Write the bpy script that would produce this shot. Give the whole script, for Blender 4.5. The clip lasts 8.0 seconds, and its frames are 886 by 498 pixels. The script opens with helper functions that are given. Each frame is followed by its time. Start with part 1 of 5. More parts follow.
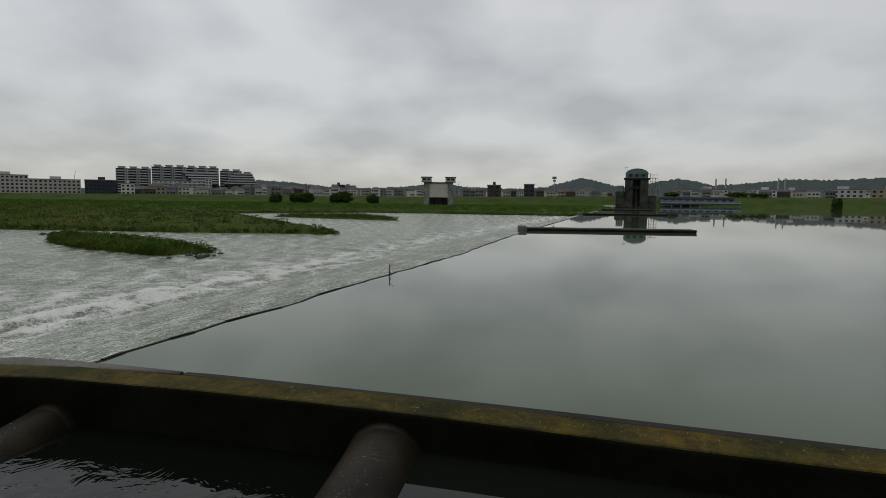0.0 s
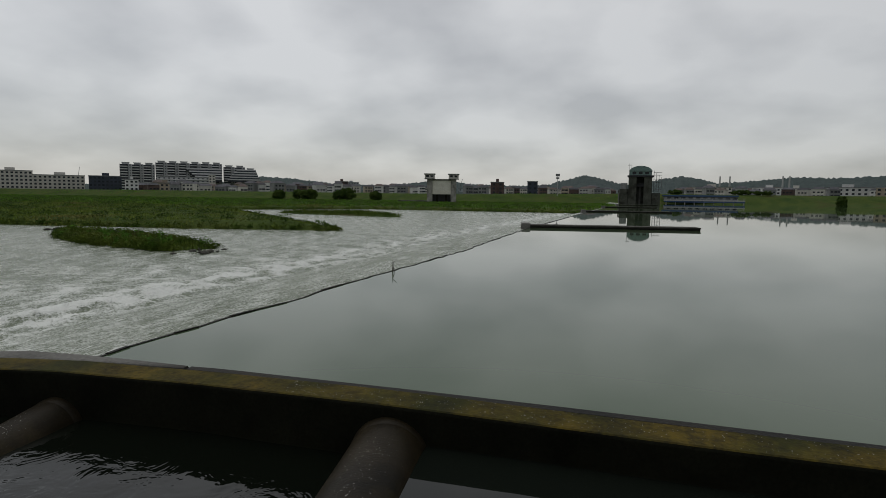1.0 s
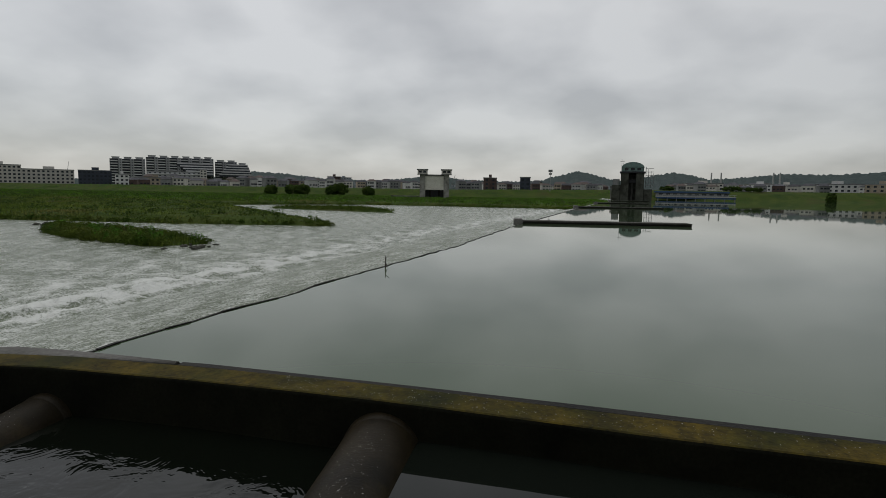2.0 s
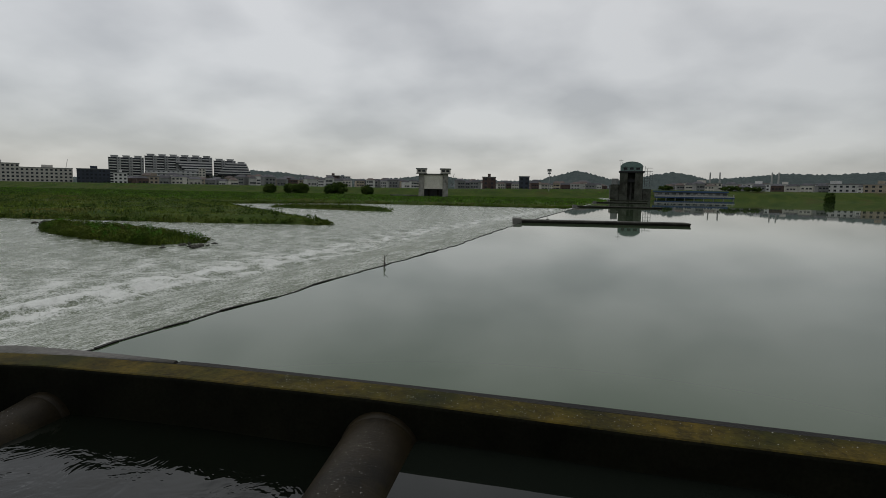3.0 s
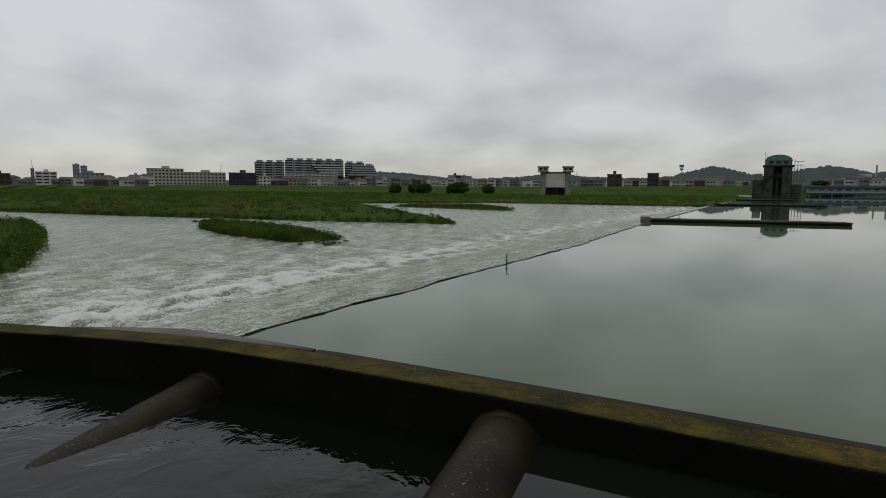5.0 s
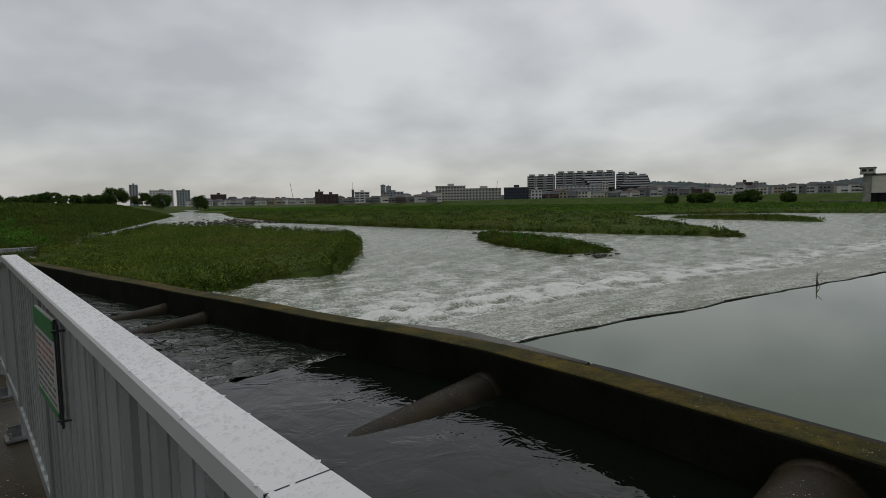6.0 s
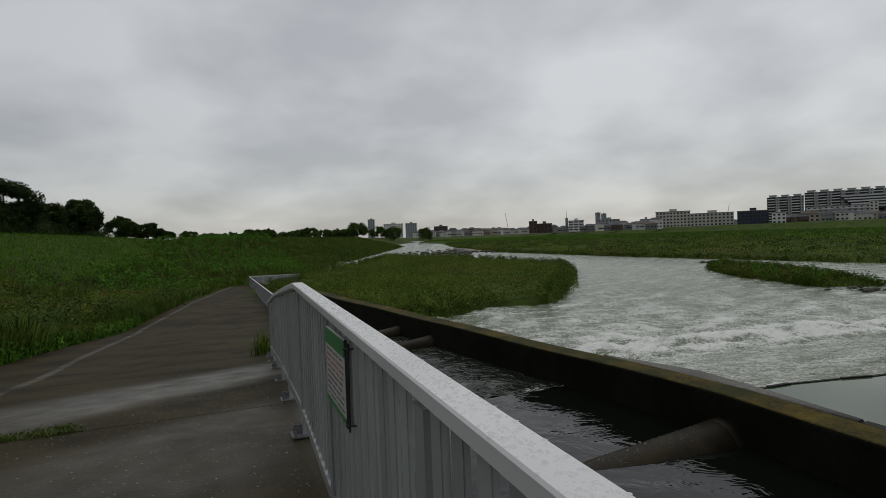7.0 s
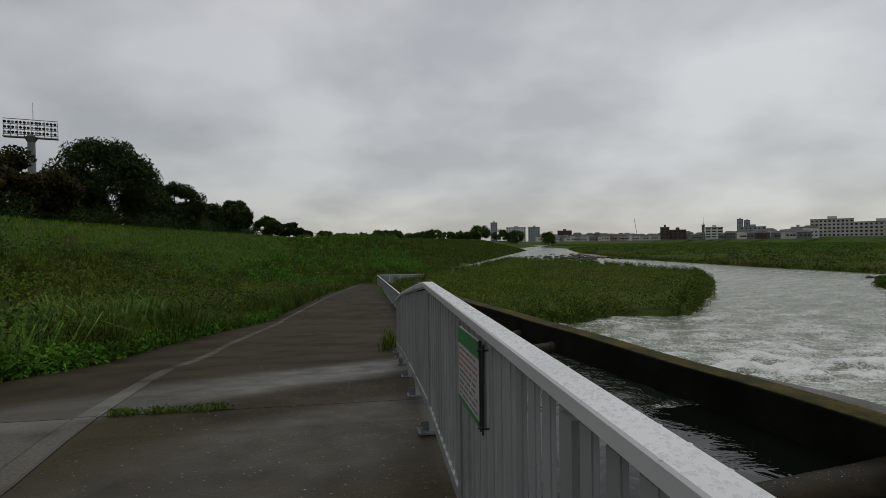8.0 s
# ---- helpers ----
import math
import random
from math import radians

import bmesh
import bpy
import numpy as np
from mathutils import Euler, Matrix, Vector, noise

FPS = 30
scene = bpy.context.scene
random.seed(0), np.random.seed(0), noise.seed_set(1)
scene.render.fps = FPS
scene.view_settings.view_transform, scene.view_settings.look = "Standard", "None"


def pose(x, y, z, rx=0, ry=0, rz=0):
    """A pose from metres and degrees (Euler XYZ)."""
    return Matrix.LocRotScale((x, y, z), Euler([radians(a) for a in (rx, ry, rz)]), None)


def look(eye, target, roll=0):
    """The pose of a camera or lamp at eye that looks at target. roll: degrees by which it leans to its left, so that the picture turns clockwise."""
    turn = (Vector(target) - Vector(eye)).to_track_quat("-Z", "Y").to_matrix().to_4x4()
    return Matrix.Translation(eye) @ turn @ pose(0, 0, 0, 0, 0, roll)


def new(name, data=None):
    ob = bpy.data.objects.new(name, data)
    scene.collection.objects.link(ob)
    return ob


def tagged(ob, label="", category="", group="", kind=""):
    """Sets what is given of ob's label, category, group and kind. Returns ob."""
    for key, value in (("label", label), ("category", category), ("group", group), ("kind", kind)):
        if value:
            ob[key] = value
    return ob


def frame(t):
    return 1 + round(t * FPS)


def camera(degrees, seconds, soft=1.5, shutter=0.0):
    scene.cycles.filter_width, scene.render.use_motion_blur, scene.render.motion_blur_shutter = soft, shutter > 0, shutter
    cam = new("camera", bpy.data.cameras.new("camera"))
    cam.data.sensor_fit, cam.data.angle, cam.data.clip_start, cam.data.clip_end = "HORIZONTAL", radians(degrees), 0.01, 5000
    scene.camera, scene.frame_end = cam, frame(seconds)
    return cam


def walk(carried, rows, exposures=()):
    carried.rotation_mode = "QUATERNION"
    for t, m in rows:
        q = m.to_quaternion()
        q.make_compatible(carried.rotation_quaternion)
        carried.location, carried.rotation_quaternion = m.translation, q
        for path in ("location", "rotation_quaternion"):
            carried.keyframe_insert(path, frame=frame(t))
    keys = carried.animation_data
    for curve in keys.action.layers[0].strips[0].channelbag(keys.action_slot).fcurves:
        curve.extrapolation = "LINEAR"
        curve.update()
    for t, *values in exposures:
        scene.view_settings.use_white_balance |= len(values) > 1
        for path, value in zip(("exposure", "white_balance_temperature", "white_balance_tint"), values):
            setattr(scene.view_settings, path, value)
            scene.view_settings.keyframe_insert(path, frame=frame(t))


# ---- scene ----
cam = camera(76.3, 8.0, soft=0.75)
PATH = [
    (0.0, pose(0.220, -0.304, 1.439, 84.86, -0.58, -81.02)),
    (0.5, pose(0.220, -0.287, 1.418, 84.60, -0.50, -80.62)),
    (1.0, pose(0.220, -0.281, 1.415, 84.55, -0.75, -80.71)),
    (1.5, pose(0.220, -0.283, 1.413, 84.28, -0.79, -81.21)),
    (3.0, pose(0.220, -0.288, 1.417, 84.03, -1.01, -81.54)),
    (3.5, pose(0.220, -0.287, 1.436, 84.03, -1.01, -81.54)),
    (4.0, pose(0.220, -0.287, 1.417, 84.06, -0.95, -81.38)),
    (4.2, pose(0.220, -0.278, 1.416, 84.12, -1.10, -81.22)),
    (5.3, pose(0.228, -0.160, 1.388, 83.95, 0.44, -61.74)),
    (5.5, pose(0.217, -0.143, 1.391, 84.26, 0.86, -56.31)),
    (6.0, pose(0.190, -0.062, 1.378, 85.20, 1.02, -42.60)),
    (6.5, pose(0.135, -0.036, 1.386, 87.40, 1.74, -30.69)),
    (7.0, pose(0.062, -0.060, 1.405, 88.73, 2.11, -21.19)),
    (7.5, pose(0.030, -0.014, 1.400, 89.26, 1.59, -12.70)),
    (8.0, pose(0.019, 0.003, 1.396, 89.37, 0.78, -8.82)),
]
walk(cam, PATH)

# world, sun and exposure
world = bpy.data.worlds.new("overcast_sky")
scene.world = world
world.use_nodes = True
wt = world.node_tree
wt.nodes.clear()


def wnode(kind, **values):
    n = wt.nodes.new(kind)
    for k, v in values.items():
        n.inputs[k].default_value = v
    return n


sky = wt.nodes.new("ShaderNodeTexSky")
sky.sky_type, sky.sun_disc = "NISHITA", False
sky.sun_elevation, sky.sun_rotation = radians(70), radians(30)
coord = wt.nodes.new("ShaderNodeTexCoord")
split = wt.nodes.new("ShaderNodeSeparateXYZ")
wt.links.new(coord.outputs["Generated"], split.inputs[0])
up = wt.nodes.new("ShaderNodeMath")
up.operation = "MAXIMUM"
up.inputs[1].default_value = 0.0
wt.links.new(split.outputs["Z"], up.inputs[0])
lift = wt.nodes.new("ShaderNodeMath")
lift.operation = "ADD"
lift.inputs[1].default_value = 0.32
wt.links.new(up.outputs[0], lift.inputs[0])
flat = wt.nodes.new("ShaderNodeVectorMath")
flat.operation = "DIVIDE"
both = wt.nodes.new("ShaderNodeCombineXYZ")
for i in range(3):
    wt.links.new(lift.outputs[0], both.inputs[i])
wt.links.new(coord.outputs["Generated"], flat.inputs[0])
wt.links.new(both.outputs[0], flat.inputs[1])
big = wnode("ShaderNodeTexNoise", Scale=2.3, Detail=5.0, Roughness=0.44, Distortion=0.0)
big.noise_dimensions = "2D"
wt.links.new(flat.outputs[0], big.inputs["Vector"])
ramp = wt.nodes.new("ShaderNodeValToRGB")
ramp.color_ramp.elements[0].position, ramp.color_ramp.elements[0].color = 0.36, (0.372, 0.368, 0.360, 1)
ramp.color_ramp.elements[1].position, ramp.color_ramp.elements[1].color = 0.60, (0.540, 0.534, 0.520, 1)
broad = wnode("ShaderNodeTexNoise", Scale=0.7, Detail=3.0, Roughness=0.5)
broad.noise_dimensions = "2D"
wt.links.new(flat.outputs[0], broad.inputs["Vector"])
blend = wnode("ShaderNodeMixRGB", Fac=0.38)
wt.links.new(big.outputs["Fac"], blend.inputs[1])
wt.links.new(broad.outputs["Fac"], blend.inputs[2])
wt.links.new(blend.outputs[0], ramp.inputs[0])
# the cloud deck hides all but a trace of the clear sky above it
thin = wnode("ShaderNodeMixRGB", Fac=0.02)
# the cloud is thinner, so brighter, on the side where the sun stands behind it
side = wt.nodes.new("ShaderNodeVectorMath")
side.operation = "DOT_PRODUCT"
side.inputs[1].default_value = (0.88, 0.47, 0.0)
wt.links.new(coord.outputs["Generated"], side.inputs[0])
glow = wt.nodes.new("ShaderNodeMath")
glow.operation = "MULTIPLY_ADD"
glow.inputs[1].default_value, glow.inputs[2].default_value = 0.26, 0.81
wt.links.new(side.outputs["Value"], glow.inputs[0])
# more air and cloud lie in the way towards the horizon
haze = wnode("ShaderNodeMapRange", **{"From Min": 0.0, "From Max": 0.30, "To Min": 0.88, "To Max": 1.05})
wt.links.new(up.outputs[0], haze.inputs["Value"])
dim = wt.nodes.new("ShaderNodeMath")
dim.operation = "MULTIPLY"
wt.links.new(glow.outputs[0], dim.inputs[0])
wt.links.new(haze.outputs[0], dim.inputs[1])
lit = wt.nodes.new("ShaderNodeVectorMath")
lit.operation = "SCALE"
wt.links.new(ramp.outputs[0], lit.inputs[0])
wt.links.new(dim.outputs[0], lit.inputs["Scale"])
wt.links.new(lit.outputs[0], thin.inputs[1])
wt.links.new(sky.outputs[0], thin.inputs[2])
back = wnode("ShaderNodeBackground", Strength=1.0)
wt.links.new(thin.outputs[0], back.inputs["Color"])
wout = wt.nodes.new("ShaderNodeOutputWorld")
wt.links.new(back.outputs[0], wout.inputs["Surface"])

sun = new("sun", bpy.data.lights.new("sun", "SUN"))
sun.data.energy, sun.data.angle, sun.data.color = 0.5, radians(40), (1.0, 0.97, 0.93)
sun.matrix_world = look((18, 30, 95), (0, 0, 0))

# ---- materials ----


def surface(name, a, b, scale=1.0, rough=0.8, bump=0.2, fine=12.0, metal=0.0, spread=0.18, rough2=None, stain=None, ior=1.5, island=0.0, objectwise=0.0, vary=0.28, spec=0.4):
    """A principled material: two colours mixed by coarse noise, fine grain on top, relief from the same grain."""
    m = bpy.data.materials.new(name)
    m.use_nodes = True
    nt = m.node_tree
    p = nt.nodes["Principled BSDF"]
    geo = nt.nodes.new("ShaderNodeNewGeometry")
    n1 = nt.nodes.new("ShaderNodeTexNoise")
    n1.inputs["Scale"].default_value, n1.inputs["Detail"].default_value, n1.inputs["Roughness"].default_value = scale, 5, 0.6
    n2 = nt.nodes.new("ShaderNodeTexNoise")
    n2.inputs["Scale"].default_value, n2.inputs["Detail"].default_value = scale * fine, 3
    for n in (n1, n2):
        nt.links.new(geo.outputs["Position"], n.inputs["Vector"])
    r = nt.nodes.new("ShaderNodeValToRGB")
    r.color_ramp.elements[0].position, r.color_ramp.elements[1].position = 0.5 - spread, 0.5 + spread
    r.color_ramp.elements[0].color, r.color_ramp.elements[1].color = (*a, 1), (*b, 1)
    nt.links.new(n1.outputs["Fac"], r.inputs[0])
    hsv = nt.nodes.new("ShaderNodeHueSaturation")
    val = nt.nodes.new("ShaderNodeMapRange")
    val.inputs["From Min"].default_value, val.inputs["From Max"].default_value = 0.25, 0.75
    val.inputs["To Min"].default_value, val.inputs["To Max"].default_value = 1 - vary, 1 + vary
    nt.links.new(n2.outputs["Fac"], val.inputs["Value"])
    last = val.outputs[0]
    for amount, source in ((island, (geo, "Random Per Island")), (objectwise, ("ShaderNodeObjectInfo", "Random"))):
        if amount:
            node = source[0] if source[0] is geo else nt.nodes.new(source[0])
            mr = nt.nodes.new("ShaderNodeMapRange")
            mr.inputs["To Min"].default_value, mr.inputs["To Max"].default_value = 1 - amount, 1 + amount
            nt.links.new(node.outputs[source[1]], mr.inputs["Value"])
            mul = nt.nodes.new("ShaderNodeMath")
            mul.operation = "MULTIPLY"
            nt.links.new(last, mul.inputs[0])
            nt.links.new(mr.outputs[0], mul.inputs[1])
            last = mul.outputs[0]
    nt.links.new(last, hsv.inputs["Value"])
    nt.links.new(r.outputs[0], hsv.inputs["Color"])
    colour = hsv.outputs[0]
    if stain:
        s_col, s_scale, s_from, s_to = stain
        n3 = nt.nodes.new("ShaderNodeTexNoise")
        n3.inputs["Scale"].default_value, n3.inputs["Detail"].default_value = s_scale, 6
        nt.links.new(geo.outputs["Position"], n3.inputs["Vector"])
        mr = nt.nodes.new("ShaderNodeMapRange")
        mr.inputs["From Min"].default_value, mr.inputs["From Max"].default_value = s_from, s_to
        nt.links.new(n3.outputs["Fac"], mr.inputs["Value"])
        mx = nt.nodes.new("ShaderNodeMixRGB")
        nt.links.new(mr.outputs[0], mx.inputs[0])
        nt.links.new(colour, mx.inputs[1])
        mx.inputs[2].default_value = (*s_col, 1)
        colour = mx.outputs[0]
    nt.links.new(colour, p.inputs["Base Color"])
    p.inputs["Roughness"].default_value, p.inputs["Metallic"].default_value, p.inputs["IOR"].default_value = rough, metal, ior
    p.inputs["Specular IOR Level"].default_value = spec
    if rough2 is not None:
        mr = nt.nodes.new("ShaderNodeMapRange")
        mr.inputs["From Min"].default_value, mr.inputs["From Max"].default_value = 0.38, 0.62
        mr.inputs["To Min"].default_value, mr.inputs["To Max"].default_value = rough, rough2
        nt.links.new(n1.outputs["Fac"], mr.inputs["Value"])
        nt.links.new(mr.outputs[0], p.inputs["Roughness"])
    if bump:
        bn = nt.nodes.new("ShaderNodeBump")
        bn.inputs["Strength"].default_value, bn.inputs["Distance"].default_value = bump, 0.3 / (scale * fine)
        nt.links.new(n2.outputs["Fac"], bn.inputs["Height"])
        nt.links.new(bn.outputs[0], p.inputs["Normal"])
    return m


def foliage(name, a, b, scale, spread=0.2, stain=None):
    m = surface(name, a, b, scale, 0.75, 0.0, 9.0, spread=spread, island=0.32, stain=stain)
    nt = m.node_tree
    p = nt.nodes["Principled BSDF"]
    p.inputs["Specular IOR Level"].default_value = 0.05
    # thin leaves pass light on, so they shade less sharply than stiff sheets
    geo = nt.nodes.new("ShaderNodeNewGeometry")
    lean = nt.nodes.new("ShaderNodeVectorMath")
    lean.operation = "MULTIPLY_ADD"
    lean.inputs[1].default_value, lean.inputs[2].default_value = (0.55, 0.55, 0.55), (0, 0, 0.6)
    nt.links.new(geo.outputs["Normal"], lean.inputs[0])
    unit = nt.nodes.new("ShaderNodeVectorMath")
    unit.operation = "NORMALIZE"
    nt.links.new(lean.outputs[0], unit.inputs[0])
    nt.links.new(unit.outputs[0], p.inputs["Normal"])
    return m


def water(name, body, wave_scale, strength, dist, rough, stretch=(1, 1, 1), foam=False):
    m = bpy.data.materials.new(name)
    m.use_nodes = True
    nt = m.node_tree
    p = nt.nodes["Principled BSDF"]
    p.inputs["Base Color"].default_value, p.inputs["Roughness"].default_value, p.inputs["IOR"].default_value = (*body, 1), rough, 1.33
    geo = nt.nodes.new("ShaderNodeNewGeometry")
    mp = nt.nodes.new("ShaderNodeMapping")
    mp.inputs["Scale"].default_value = stretch
    nt.links.new(geo.outputs["Position"], mp.inputs["Vector"])
    n1 = nt.nodes.new("ShaderNodeTexNoise")
    n1.inputs["Scale"].default_value, n1.inputs["Detail"].default_value, n1.inputs["Roughness"].default_value = wave_scale, 4, 0.55
    n1.inputs["Distortion"].default_value = 0.6
    nt.links.new(mp.outputs[0], n1.inputs["Vector"])
    bn = nt.nodes.new("ShaderNodeBump")
    bn.inputs["Strength"].default_value, bn.inputs["Distance"].default_value = strength, dist
    nt.links.new(n1.outputs["Fac"], bn.inputs["Height"])
    nt.links.new(bn.outputs[0], p.inputs["Normal"])
    if foam:
        at = nt.nodes.new("ShaderNodeAttribute")
        at.attribute_name = "foam"
        n2 = nt.nodes.new("ShaderNodeTexNoise")
        n2.inputs["Scale"].default_value, n2.inputs["Detail"].default_value, n2.inputs["Roughness"].default_value = 3.0, 8, 0.76
        n2.inputs["Distortion"].default_value = 0.8
        nt.links.new(mp.outputs[0], n2.inputs["Vector"])
        n3 = nt.nodes.new("ShaderNodeTexNoise")
        n3.inputs["Scale"].default_value, n3.inputs["Detail"].default_value, n3.inputs["Roughness"].default_value = 11.0, 4, 0.6
        nt.links.new(mp.outputs[0], n3.inputs["Vector"])
        two = nt.nodes.new("ShaderNodeMixRGB")
        two.inputs[0].default_value = 0.5
        nt.links.new(n2.outputs["Fac"], two.inputs[1])
        nt.links.new(n3.outputs["Fac"], two.inputs[2])
        add = nt.nodes.new("ShaderNodeMath")
        add.operation = "ADD"
        nt.links.new(at.outputs["Fac"], add.inputs[0])
        nt.links.new(two.outputs[0], add.inputs[1])
        mr = nt.nodes.new("ShaderNodeMapRange")
        mr.inputs["From Min"].default_value, mr.inputs["From Max"].default_value = 0.89, 1.05
        nt.links.new(add.outputs[0], mr.inputs["Value"])
        mx = nt.nodes.new("ShaderNodeMixRGB")
        mx.inputs[1].default_value, mx.inputs[2].default_value = (*body, 1), (0.72, 0.74, 0.70, 1)
        nt.links.new(mr.outputs[0], mx.inputs[0])
        nt.links.new(mx.outputs[0], p.inputs["Base Color"])
        rr = nt.nodes.new("ShaderNodeMapRange")
        rr.inputs["To Min"].default_value, rr.inputs["To Max"].default_value = rough, 0.6
        nt.links.new(mr.outputs[0], rr.inputs["Value"])
        nt.links.new(rr.outputs[0], p.inputs["Roughness"])
    return m


M_POOL = water("still_green_water", (0.062, 0.094, 0.050), 0.5, 0.05, 0.02, 0.02)
M_CHANNEL = water("channel_water", (0.0045, 0.0062, 0.0040), 1.2, 0.30, 0.12, 0.03, foam=True)
M_RIPPLE = water("rippled_channel_water", (0.018, 0.024, 0.016), 1.5, 1.0, 0.30, 0.04, foam=True)
M_CALM = water("calm_canal_water", (0.008, 0.0105, 0.008), 0.8, 0.04, 0.03, 0.02)
M_RAPIDS = water("broken_white_water", (0.132, 0.163, 0.098), 2.6, 1.0, 0.26, 0.16, foam=True)
M_SOIL = surface("soil_under_grass", (0.028, 0.056, 0.009), (0.066, 0.090, 0.016), 0.12, 0.95, 0.6, 14, stain=((0.055, 0.050, 0.018), 0.06, 0.58, 0.75), spec=0.08)
M_GRASS = foliage("tall_grass", (0.029, 0.070, 0.007), (0.096, 0.128, 0.016), 0.22, stain=((0.075, 0.070, 0.016), 0.16, 0.56, 0.80))
M_LAWN = foliage("levee_grass", (0.050, 0.132, 0.010), (0.095, 0.185, 0.016), 0.15)
M_REED = foliage("island_grass", (0.058, 0.114, 0.013), (0.140, 0.178, 0.026), 0.13, stain=((0.155, 0.134, 0.042), 0.05, 0.55, 0.75))
M_WEED = foliage("broad_weed_leaves", (0.038, 0.115, 0.009), (0.09, 0.20, 0.02), 0.8)
M_LEAF = foliage("tree_leaves", (0.015, 0.034, 0.008), (0.042, 0.068, 0.015), 0.25)
M_BARK = surface("bark", (0.03, 0.025, 0.02), (0.07, 0.06, 0.05), 2, 0.9, 0.6)
M_CONC = surface("grey_concrete", (0.10, 0.098, 0.088), (0.22, 0.215, 0.20), 0.8, 0.8, 0.3, 20, stain=((0.04, 0.038, 0.032), 0.4, 0.5, 0.7), spec=0.2)
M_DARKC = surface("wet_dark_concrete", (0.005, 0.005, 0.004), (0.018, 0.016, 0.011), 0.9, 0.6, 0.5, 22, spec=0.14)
M_STRUT = surface("stained_brown_concrete", (0.007, 0.0056, 0.0026), (0.027, 0.0205, 0.0105), 1.3, 0.5, 0.5, 25, spec=0.12, stain=((0.034, 0.026, 0.005), 0.9, 0.5, 0.7))
M_RAIL = surface("silver_painted_aluminium", (0.60, 0.61, 0.61), (0.68, 0.69, 0.69), 0.7, 0.3, 0.0, 2.0, metal=0.0, vary=0.05)
M_SLAT = surface("grey_painted_slats", (0.245, 0.262, 0.255), (0.32, 0.337, 0.33), 0.9, 0.4, 0.0, 2.0, vary=0.06, objectwise=0.12)
M_STEEL = surface("galvanised_steel", (0.14, 0.145, 0.145), (0.22, 0.225, 0.225), 3, 0.5, 0.1, 20, metal=0.3)
# the blue-grey of aerial haze is put into the hills' leaf colour
M_HILL = foliage("hazy_wooded_hill", (0.024, 0.038, 0.037), (0.048, 0.066, 0.062), 0.03)
M_ROCK = surface("river_stone", (0.03, 0.03, 0.024), (0.10, 0.098, 0.08), 1.0, 0.7, 0.4, spec=0.15)
M_SAND = surface("gravel_bar", (0.16, 0.145, 0.12), (0.26, 0.24, 0.2), 0.3, 0.9, 0.4, 20)
M_DARK = surface("dark_recess", (0.012, 0.013, 0.015), (0.025, 0.026, 0.03), 0.5, 0.5, 0.1)


def moss_concrete():
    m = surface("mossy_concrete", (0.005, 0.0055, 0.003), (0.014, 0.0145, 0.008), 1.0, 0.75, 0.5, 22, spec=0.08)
    nt = m.node_tree
    p = nt.nodes["Principled BSDF"]
    geo = nt.nodes.new("ShaderNodeNewGeometry")
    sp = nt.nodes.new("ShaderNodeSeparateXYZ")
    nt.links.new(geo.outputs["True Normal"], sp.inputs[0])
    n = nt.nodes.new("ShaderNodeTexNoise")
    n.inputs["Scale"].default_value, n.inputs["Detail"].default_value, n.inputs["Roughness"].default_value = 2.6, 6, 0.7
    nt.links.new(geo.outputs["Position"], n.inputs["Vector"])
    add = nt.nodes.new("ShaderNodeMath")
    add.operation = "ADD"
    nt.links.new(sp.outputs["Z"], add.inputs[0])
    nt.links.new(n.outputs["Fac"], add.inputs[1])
    fine = nt.nodes.new("ShaderNodeTexNoise")
    fine.inputs["Scale"].default_value, fine.inputs["Detail"].default_value, fine.inputs["Roughness"].default_value = 14, 5, 0.7
    nt.links.new(geo.outputs["Position"], fine.inputs["Vector"])
    two = nt.nodes.new("ShaderNodeMath")
    two.operation = "MULTIPLY_ADD"
    two.inputs[1].default_value = 0.7
    nt.links.new(fine.outputs["Fac"], two.inputs[0])
    nt.links.new(add.outputs[0], two.inputs[2])
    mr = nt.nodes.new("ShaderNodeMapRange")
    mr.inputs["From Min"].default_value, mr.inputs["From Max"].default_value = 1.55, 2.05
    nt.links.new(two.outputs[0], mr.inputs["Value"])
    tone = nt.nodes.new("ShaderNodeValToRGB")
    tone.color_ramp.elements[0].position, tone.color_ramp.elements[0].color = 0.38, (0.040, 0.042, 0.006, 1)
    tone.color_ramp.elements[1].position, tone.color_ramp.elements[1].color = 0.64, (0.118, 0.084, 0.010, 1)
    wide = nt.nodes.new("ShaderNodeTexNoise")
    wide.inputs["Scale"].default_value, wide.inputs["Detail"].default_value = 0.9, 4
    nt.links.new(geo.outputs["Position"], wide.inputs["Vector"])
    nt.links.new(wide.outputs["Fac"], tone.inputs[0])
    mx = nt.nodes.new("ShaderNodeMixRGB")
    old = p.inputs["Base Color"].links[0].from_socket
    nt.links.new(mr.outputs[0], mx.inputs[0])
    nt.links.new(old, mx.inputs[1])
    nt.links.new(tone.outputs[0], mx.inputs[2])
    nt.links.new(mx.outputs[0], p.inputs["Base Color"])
    return m


M_MOSS = moss_concrete()


